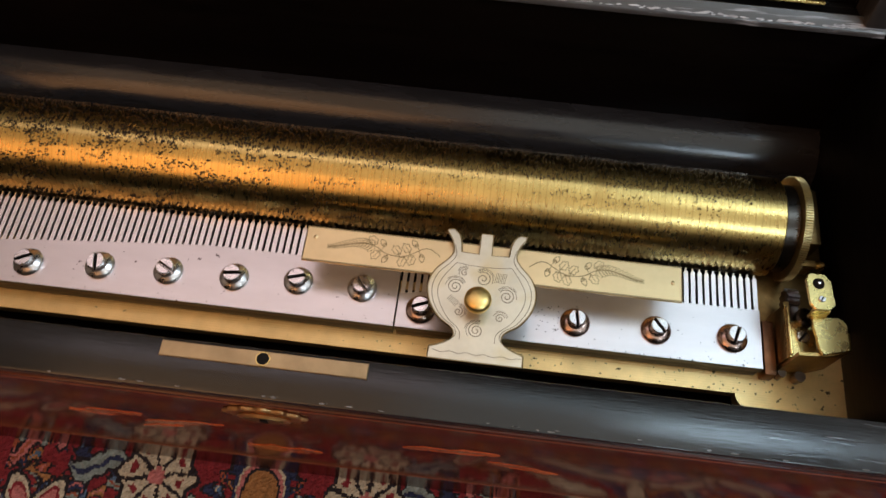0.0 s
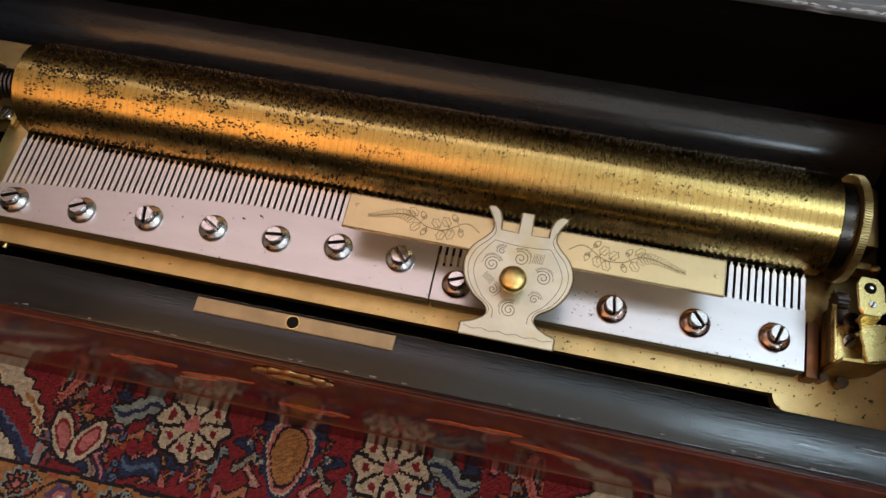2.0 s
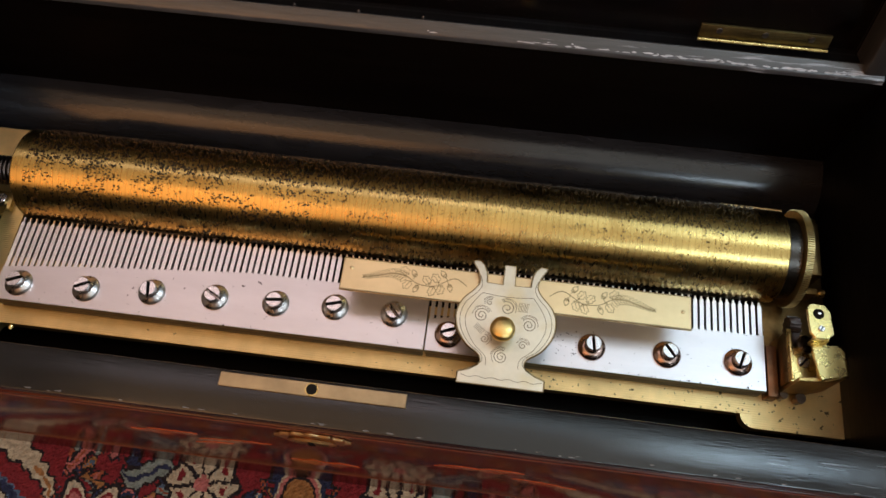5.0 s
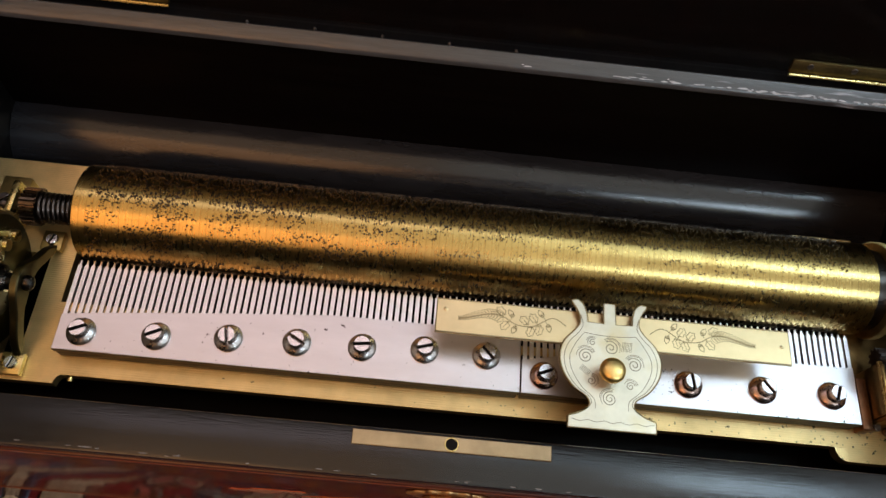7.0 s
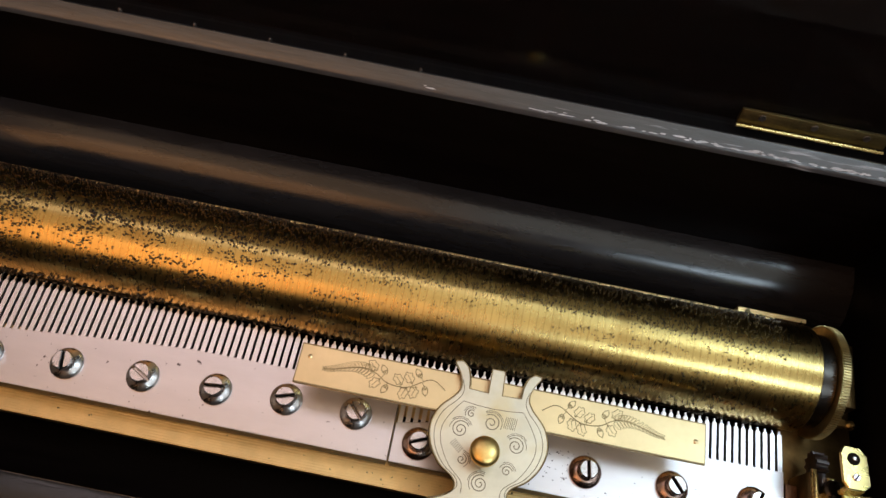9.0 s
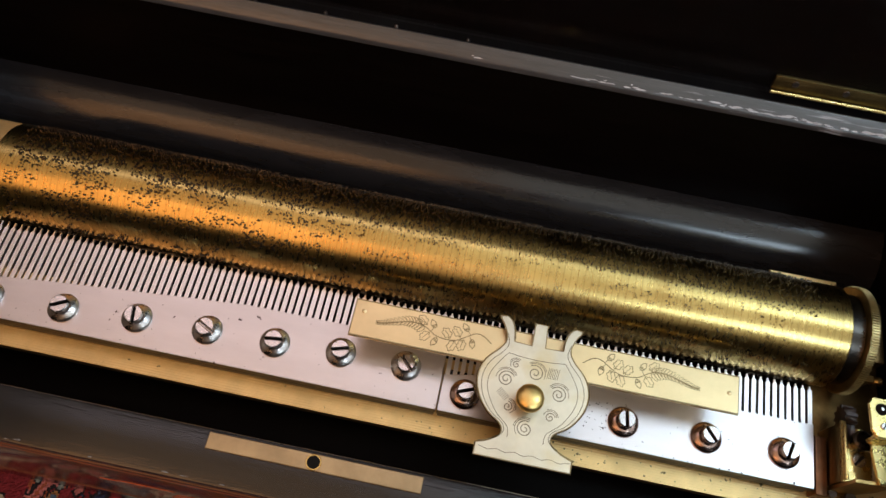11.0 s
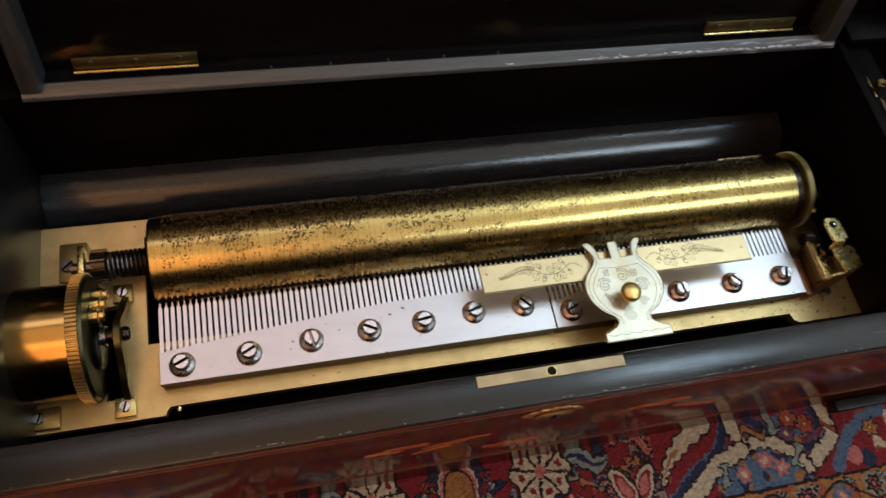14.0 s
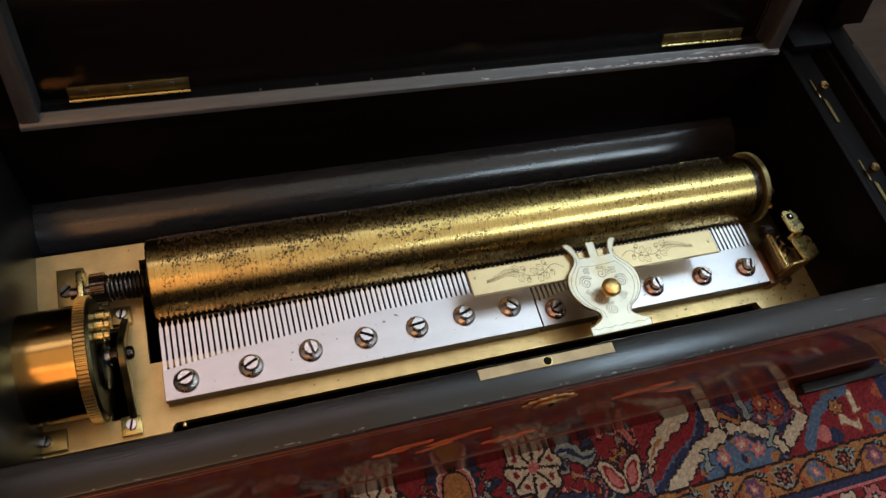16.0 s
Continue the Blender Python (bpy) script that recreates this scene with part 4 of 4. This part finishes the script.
for i in range(34000):
    x = random.uniform(CYL0 + 0.006, CYL1 - 0.012)
    x = CX0 + round((x - CX0) / (PITCH / 6)) * PITCH / 6
    a = random.uniform(0, 2 * math.pi)
    deg = math.degrees(a)
    # the tune: crowded rows at the back, loose clusters over the front
    need = -0.22 if 35 < deg < 94 else -0.02 if deg < 104 and x < 0.05 else 0.16 + 1.3 * max(-0.13, x - 0.03) if deg < 145 else 0.20
    if 0.75 * noise.noise((x * 60, math.cos(a) * 5.0, math.sin(a) * 5.0)) + 0.50 * noise.noise((x * 260, a * 11, 4)) < need + random.uniform(-0.14, 0.14):
        continue
    big = 1.0 + 0.80 * max(0.0, min(1.0, (0.03 - x) / 0.06))
    add_pin(x, a, big * random.choice((0.00012, 0.00013, 0.00015, 0.00020)), random.uniform(0.0005, 0.0008))
pme = bpy.data.meshes.new("pins")
pme.from_pydata(pv, [], pf)
pme.materials.append(M["pin"])
po = tagged(new("pinning", pme), "fine steel pins", kind="stuff")
po.parent = cyl
part("end_bearing", block(0.1768, 0.1815, -0.012, 0.012, -0.0119, 0.012, 0.0006), "hinge", cyl, "brass bearing block")


# ---- engraved bar with the lyre ----
PZ = 0.0112
lyre = thing("lyre_ornament", "engraved brass bar with a silvered lyre plate and round knob", "ornament bar", (0, 0, BZ))
lf = Matrix.Translation((0, 0, -BZ))
part("bar", block(-0.0132, 0.1280, 0.0087, 0.0230, PZ, PZ + 0.0013, 0.0002, 1), "brass_pale", lyre, "pale engraved brass bar", False, lf)
for x in (-0.0095, 0.1245):
    part("rivet", lathe([(PZ + 0.0012, 0.0009), (PZ + 0.00145, 0.0008), (PZ + 0.0016, 0.0005), (PZ + 0.00165, 0.0002)], "z", (x, 0.0185 if x < 0 else 0.0160, 0), 14), "brass_pale", lyre, at=lf)
half = [(0.0, -0.0245), (0.0168, -0.0245), (0.0168, -0.0200), (0.0125, -0.0185), (0.0088, -0.0158), (0.0096, -0.0125), (0.0148, -0.0088), (0.0188, -0.0030), (0.0200, 0.0035), (0.0180, 0.0095), (0.0135, 0.0145), (0.0118, 0.0180), (0.0128, 0.0222), (0.0152, 0.0262),
        (0.0128, 0.0270), (0.0105, 0.0250), (0.0092, 0.0215), (0.0088, 0.0178), (0.0025, 0.0175), (0.0023, 0.0262), (0.0, 0.0262)]
arc = half[1:3] + smooth_curve(half[2:15], 4)[1:] + smooth_curve(half[14:18], 3)[1:] + half[18:20]
full = [(0.0547 + u, v) for u, v in arc] + [(0.0547 - u, v) for u, v in arc[::-1]]
lp_ob = part("lyre_plate", slab(full, PZ + 0.0032, PZ + 0.0045, bev=0.0003), "lyre", lyre, "silvered plate cut as a lyre", False, lf)
lp_ob.data.materials.append(M["brass_dark"])
for p in lp_ob.data.polygons:
    if p.normal.z < 0.75:
        p.material_index = 1
part("post", lathe([(BZ + 0.0002, 0.0028), (PZ + 0.0031, 0.0028)], "z", (0.0547, -0.011, 0), 20), "brass", lyre, at=lf)
part("knob", lathe([(PZ + 0.0046, 0.0016), (PZ + 0.0075, 0.0017), (PZ + 0.0082, 0.0034), (PZ + 0.0092, 0.0045), (PZ + 0.0108, 0.0049), (PZ + 0.0122, 0.0047), (PZ + 0.0130, 0.0040), (PZ + 0.0135, 0.0026), (PZ + 0.0137, 0.0006)], "z", (0.0535, -0.0035, 0), 32), "knob", lyre, "round polished brass knob", at=lf)
part("spacer", block(0.050, 0.059, 0.0105, 0.0165, PZ + 0.0014, PZ + 0.0031, 0.0002), "brass_dull", lyre, at=lf)
# engraving: lyre scrolls
eb = bmesh.new()
EZ = PZ + 0.00455
inset = [(u * 0.90, v * 0.93 - 0.0004) for u, v in half[3:13]]
for s in (-1, 1):
    ribbon([(0.0547 + s * u, v) for u, v in smooth_curve(inset, 5)], 0.00026, EZ, eb)
    small = [(0.0062, -0.0165), (0.0068, -0.0128), (0.0115, -0.0085), (0.0152, -0.0020), (0.0157, 0.0035), (0.0134, 0.0085), (0.0102, 0.0130)]
    ribbon([(0.0547 + s * u, v) for u, v in smooth_curve(small, 5) + [(0.0050, 0.0124), (0.0, 0.0122)]], 0.00024, EZ, eb)


def scroll(cx, cy, r, turns, start, flip=1, w=0.00034):
    pts = [(cx + r * (1 - 0.86 * k / 40) * math.cos(start + flip * turns * 2 * math.pi * k / 40), cy + r * (1 - 0.86 * k / 40) * math.sin(start + flip * turns * 2 * math.pi * k / 40)) for k in range(41)]
    ribbon(pts, w, EZ, eb)
    for gap, span in ((0.0006, 0.42), (0.0011, 0.30)):
        ribbon([(cx + (r + gap) * math.cos(start + flip * span * 2 * math.pi * k / 14), cy + (r + gap) * math.sin(start + flip * span * 2 * math.pi * k / 14)) for k in range(15)], 0.00022, EZ, eb)


for c in ((0.0450, 0.0035, 0.0030, 2.0, 0.5, 1), (0.0548, 0.0075, 0.0030, 1.8, 2.2, -1), (0.0638, 0.0015, 0.0030, 2.0, 2.5, -1), (0.0540, -0.0125, 0.0029, 2.1, 1.2, 1), (0.0620, -0.0070, 0.0018, 1.5, 0.2, 1), (0.0470, -0.0060, 0.0018, 1.5, 1.5, -1), (0.0478, 0.0092, 0.0014, 1.3, 1.0, 1)):
    scroll(*c)
for k in range(7):
    u = 0.0590 + 0.0006 * k
    ribbon([(u, 0.0065), (u + 0.0006, 0.0105)], 0.0002, EZ, eb)
    ribbon([(0.0425 + 0.0005 * k, -0.0018 - 0.0004 * k), (0.0440 + 0.0005 * k, 0.0002 - 0.0004 * k)], 0.0002, EZ, eb)
ribbon([(0.0395 + 0.00155 * k, -0.0213 + 0.0004 * math.cos(k * 1.6)) for k in range(21)], 0.00022, EZ, eb)
lb = bmesh.new()
ribbon([(0.0547 + (u - 0.0547) * 0.975, v * 0.985) for u, v in full + full[:1]], 0.00034, EZ, lb)
part("worn_border", lb, "engrave", lyre, "brown worn edge of the plate", False, lf)
part("scroll_engraving", eb, "engrave_soft", lyre, "engraved scrolls", False, lf)["kind"] = "stuff"
# engraving: leafy sprays on the bar
sb = bmesh.new()
SZ = PZ + 0.00135
random.seed(8)


def ring_leaf(cx, cy, ang, ln, wd):
    pts = []
    for k in range(13):
        t = 2 * math.pi * k / 12
        u, v = ln * math.cos(t), wd * math.sin(t) * (1 - 0.35 * math.cos(t))
        pts.append((cx + u * math.cos(ang) - v * math.sin(ang), cy + u * math.sin(ang) + v * math.cos(ang)))
    ribbon(pts, 0.00019, SZ, sb)


def lobed_leaf(cx, cy, ang, ln, wd):
    """Outline of a small three-lobed leaf with its midrib."""
    pts = []
    for k in range(25):
        t = 2 * math.pi * k / 24
        r = 1 + 0.15 * math.cos(6 * t) + 0.05 * math.sin(9 * t)
        u, v = ln * r * math.cos(t), wd * r * math.sin(t)
        pts.append((cx + u * math.cos(ang) - v * math.sin(ang), cy + u * math.sin(ang) + v * math.cos(ang)))
    ribbon(pts, 0.00026, SZ, sb)
    ribbon([(cx - ln * 1.1 * math.cos(ang), cy - ln * 1.1 * math.sin(ang)), (cx + ln * 0.6 * math.cos(ang), cy + ln * 0.6 * math.sin(ang))], 0.0002, SZ, sb)


def acorn(cx, cy, ang, r):
    """Outline of a small acorn with its hatched cup."""
    pts = []
    for k in range(17):
        t = 2 * math.pi * k / 16
        u, v = r * 1.35 * math.cos(t) + (r * 0.35 if abs(t - math.pi) > 3.0 else 0), r * 0.85 * math.sin(t)
        pts.append((cx + u * math.cos(ang) - v * math.sin(ang), cy + u * math.sin(ang) + v * math.cos(ang)))
    ribbon(pts, 0.00028, SZ, sb)
    for c in (-0.75, -0.5, -0.25):
        w = 0.8 * r * math.sqrt(1 - (c / 1.35) ** 2)
        ribbon([(cx + c * r * math.cos(ang) - v * math.sin(ang), cy + c * r * math.sin(ang) + v * math.cos(ang)) for v in (-w, w)], 0.0002, SZ, sb)


# stem knots, then oak leaves and acorns, in millimetres from the lyre and the bar's middle line
STEM = [(0, 0.2), (3.5, 2.6), (6.2, 2.7), (8.8, 1.2), (12.4, -1.0), (16, -1.6), (20.4, -0.9), (24, 1.3), (27.4, 2.3), (31, 2.1), (35.4, 0.9), (39, -0.2), (42, -0.6)]
OAK = [(12.8, 2.2, 0.9, 0), (10.6, -2.6, -1.3, 0), (16.4, 0.9, 0.8, 0), (14.0, -3.5, -1.2, 0), (25.7, 4.0, 0.7, 0), (24.1, -1.9, -0.9, 0), (9.9, 4.3, 0.9, 1), (6.8, -1.2, -1.8, 1), (21.7, 3.2, 1.0, 1), (20.4, -3.2, -1.1, 1)]
for s in (-1, 1):
    place = lambda u, v: (0.0547 + s * (0.0167 + u * 0.001), 0.0158 + v * 0.001)
    stem = [place(u, v) for u, v in smooth_curve(STEM, 6)]
    ribbon(stem, 0.00034, SZ, sb)
    n = len(stem)
    for u, v, a, nut in OAK:
        px, py = place(u, v)
        a = a if s > 0 else math.pi - a
        near = min(stem, key=lambda q: math.hypot(q[0] - px + 0.0012 * math.cos(a), q[1] - py + 0.0012 * math.sin(a)))
        ribbon([near, (px - 0.0010 * math.cos(a), py - 0.0010 * math.sin(a))], 0.0002, SZ, sb)
        if nut:
            acorn(px, py, a, 0.00115)
        else:
            lobed_leaf(px, py, a, 0.0020, 0.0015)
    for k in range(int(0.60 * n), n, 2):
        x, y = stem[k]
        f = 0.0018 * (n - k) / (0.38 * n) + 0.0006
        for side in (-1, 1):
            a = side * 0.75 if s > 0 else math.pi - side * 0.75
            ring_leaf(x + f * 0.8 * math.cos(a), y + f * 0.8 * math.sin(a), a, f * 0.62, f * 0.26)
# lines round the bar: brown edge wear, with edge shadow drawn in too
for y in (0.00905, 0.02265):
    ribbon([(-0.0129, y), (0.1277, y)], 0.0004, SZ, sb)
for x in (-0.0129, 0.1277):
    ribbon([(x, 0.0090), (x, 0.0227)], 0.00022, SZ, sb)
part("leaf_engraving", sb, "engrave", lyre, "engraved leafy sprays and darkened bar edges", False, lf)["kind"] = "stuff"

# ---- spring barrel ----
BX, BY, BC, BR = -0.2, 0.0145, 0.0065, 0.0245
barrel = thing("spring_barrel", "round brass spring barrel with a toothed wheel", "spring barrel", (0, 0, BZ))
part("drum", lathe([(-0.2155, 0.006), (-0.2155, BR - 0.0012), (-0.2143, BR), (-0.1905, BR), (-0.1905, BR - 0.003)], "x", (0, BY, BC), 96), "drum", barrel, "smooth brass drum", at=lf)
part("barrel_wheel", cog(-0.1896, -0.1852, BR + 0.0036, 0.0011, 96, (0, BY, BC)), "brass_dull", barrel, "toothed brass wheel", at=lf)
part("wheel_face", lathe([(-0.1850, 0.003), (-0.1850, BR + 0.0022), (-0.1838, BR + 0.0014), (-0.1838, 0.003)], "x", (0, BY, BC), 64), "olive", barrel, "dark polished wheel face", at=lf)
part("barrel_arbor", lathe([(-0.1838, 0.0052), (-0.1822, 0.0052), (-0.1820, 0.0043), (-0.1802, 0.0043)], "x", (0, BY, BC), 28), "screw", barrel, "bright steel arbor", at=lf)
part("arbor_collar", lathe([(-0.1801, 0.0034), (-0.1772, 0.0034), (-0.1770, 0.0026)], "x", (0, BY, BC), 28), "gunmetal", barrel, "black collar", at=lf)
part("arbor_nut", lathe([(-0.1734, 0.0030), (-0.1722, 0.0032), (-0.1708, 0.0026), (-0.1704, 0.0012)], "x", (0, BY, BC), 24), "gunmetal", barrel, "black domed nut", at=lf)
for dy, dz in ((0.010, 0.012), (0.016, 0.008), (0.004, 0.014)):
    part("stop_finger", lathe([(-0.1836, 0.0030), (-0.1800, 0.0030), (-0.1795, 0.0024), (-0.1778, 0.0024)], "x", (0, BY + dy, BC + dz), 20), "brass", barrel, "small brass stop roller", at=lf)
# added dark disc: stands in for the shade between wheel and bracket
part("shade_disc", lathe([(-0.1836, 0.004), (-0.1836, 0.0100), (-0.1822, 0.0105), (-0.1816, 0.0095), (-0.1816, 0.004)], "x", (0, BY - 0.004, BC), 40), "gunmetal", barrel, "dark disc standing in for shade beside the wheel", at=lf)
pts = smooth_curve([(-0.0105, -0.0088), (-0.0060, -0.0020), (0.002, 0.004), (0.0085, 0.0102), (0.0145, 0.0122), (0.0205, 0.0102), (0.027, 0.003), (0.034, -0.003), (0.0385, -0.0088)], 3) + smooth_curve([(0.034, -0.0088), (0.029, -0.005), (0.022, 0.000), (0.0145, 0.0008), (0.007, 0.000), (0.0, -0.004), (-0.006, -0.0088)], 3)
part("bracket", slab(pts, -0.1768, -0.1736, bev=0.0004, plane="yz"), "olive", barrel, "curved brass bracket", at=lf)
ff = part("bracket_foot", block(-0.1808, -0.1722, -0.0178, -0.0090, BZ + 0.0001, BZ + 0.0032, 0.0004), "brass", barrel, at=lf)
bf = part("bracket_foot", block(-0.1808, -0.1722, 0.0362, 0.0450, BZ + 0.0001, BZ + 0.0032, 0.0004), "brass_dull", barrel, at=lf)
gf = part("barrel_foot", block(-0.2165, -0.2030, -0.0180, -0.0085, BZ + 0.0001, BZ + 0.0032, 0.0004), "brass_dull", barrel, at=lf)
for p, x, y in ((ff, -0.1764, -0.0134), (bf, -0.1764, 0.0408), (gf, -0.2110, -0.0132)):
    screw(p, x, y, BZ + 0.0032, 0.0024, 0.0016, 75)
blk = part("cylinder_bearing", block(-0.2025, -0.1905, 0.0470, 0.0665, BZ + 0.0001, BZ + 0.0085, 0.0006), "brass_dull", barrel, "brass bearing block", at=lf)
screw(blk, -0.1985, 0.0545, BZ + 0.0085, 0.0030, 0.0018, 40, "steel_dark")
part("bearing_post", block(-0.1925, -0.1895, 0.0450, 0.0600, BZ + 0.0086, 0.0060, 0.0008), "brass", barrel, at=lf)

# ---- regulator at the far end of the cylinder ----
reg = thing("speed_regulator", "small brass regulator bracket with screws and a bent lever", "regulator", (0, 0, BZ))
rp = part("bracket_plate", slab([(0.1680, -0.0050), (0.1785, -0.0050), (0.1785, 0.0065), (0.1760, 0.0085), (0.1760, 0.0150), (0.1738, 0.0150), (0.1738, 0.0090), (0.1700, 0.0090), (0.1698, 0.0170), (0.1680, 0.0170)], 0.0040, 0.0056, bev=0.0002), "brass", reg, "forked brass plate", False, lf)
part("copper_block", block(0.1634, 0.1678, -0.0090, 0.0125, BZ + 0.0001, BZ + 0.0075, 0.0004), "copper", reg, "brown copper packing block", at=lf)
part("edge_strip", block(0.1681, 0.1692, -0.0045, 0.0150, 0.0057, 0.0075, 0.0003), "brass", reg, at=lf)
part("dark_lever", lathe([(0.0057, 0.0036), (0.0085, 0.0036), (0.0092, 0.0028), (0.0094, 0.0010)], "z", (0.1742, 0.0102, 0), 24), "gunmetal", reg, "dark round detent", at=lf)
screw(rp, 0.1738, 0.0035, 0.0056, 0.0024, 0.0010, 50)
# uprights in darker brass: shade inside the bracket put into the colour
part("upright", block(0.1682, 0.1700, -0.0046, 0.0165, BZ + 0.0001, 0.0040, 0.0004), "brass_dark", reg, at=lf)
part("upright", block(0.1752, 0.1772, -0.0046, 0.0080, BZ + 0.0001, 0.0040, 0.0004), "brass_dark", reg, at=lf)
lever = part("bent_lever", slab([(0.1768, -0.0056), (0.1868, -0.0030), (0.1868, 0.0062), (0.1858, 0.0086), (0.1840, 0.0092), (0.1742, 0.0092), (0.1744, 0.0050), (0.1754, 0.0000), (0.1760, -0.0035)], 0.0118, 0.0132, bev=0.0003), "brass", reg, "bent polished brass lever", False, lf)
part("lever_skirt", slab([(0.1690, -0.0062), (0.1795, -0.0056), (0.1868, -0.0032), (0.1868, -0.0018), (0.1795, -0.0040), (0.1690, -0.0048)], -0.0085, 0.0117, bev=0.0002), "brass_dull", reg, "", False, lf)
part("lever_roll", tube([(0.1864, -0.0026, 0.0118), (0.1864, 0.0058, 0.0118)], 0.0014, 12), "brass", reg, "rounded polished lever end", at=lf)
tip = part("lever_plate", slab([(0.1717, 0.0228), (0.1770, 0.0228), (0.1792, 0.0203), (0.1800, 0.0110), (0.1778, 0.0088), (0.1728, 0.0088), (0.1710, 0.0110), (0.1704, 0.0203)], 0.0185, 0.0199, bev=0.0002), "brass", reg, "clipped brass plate with a jewel hole", False, lf)
part("jewel", lathe([(0.0199, 0.0021), (0.0205, 0.0019), (0.0206, 0.0012)], "z", (0.1746, 0.0188, 0), 24), "slot", tip, "dark round jewel")
part("jewel_glint", lathe([(0.0205, 0.0009), (0.0211, 0.0007), (0.0212, 0.0003)], "z", (0.1746, 0.0188, 0), 16), "screw", tip)
screw(tip, 0.1752, 0.0128, 0.0199, 0.0012, 0.0006, 60)
part("lever_neck", slab([(0.0080, 0.0128), (0.0094, 0.0118), (0.0104, 0.0190), (0.0088, 0.0184)], 0.1730, 0.1785, plane="yz"), "brass", reg, at=lf)
part("pinion_leaf", cog(0.1705, 0.1748, 0.0046, 0.0011, 10, (0, 0.0200, 0.0)), "steel_dark", reg, "dark steel pinion", at=lf)
part("worm", lathe([(BZ + 0.001, 0.0016), (0.0020, 0.0016), (0.0022, 0.0026), (0.0036, 0.0026)], "z", (0.1722, 0.0135, 0), 18), "steel_dark", reg, at=lf)
for x, y, z, r in ((0.1772, -0.0075, BZ, 0.0017), (0.1705, -0.0070, BZ, 0.0013), (0.1660, 0.0020, BZ, 0.0014), (0.1660, 0.0105, BZ, 0.0018)):
    part("stud", lathe([(z + 0.0001, r), (z + 0.0040, r), (z + 0.0042, r * 1.3), (z + 0.0056, r * 1.2)], "z", (x, y, 0), 18), "steel_dark", reg, at=lf)
part("cross_arm", block(0.1772, 0.1860, 0.0372, 0.0402, BZ + 0.006, BZ + 0.009, 0.0006), "brass_dull", reg, at=lf)
part("cross_arm_post", block(0.1822, 0.1850, 0.0375, 0.0400, BZ + 0.0001, BZ + 0.0059, 0.0004), "brass_dull", reg, at=lf)
part("arm_knob", lathe([(0.1861, 0.0010), (0.1872, 0.0018), (0.1888, 0.0018), (0.1895, 0.0010)], "x", (0, 0.0387, BZ + 0.0075), 16), "brass", reg, at=lf)
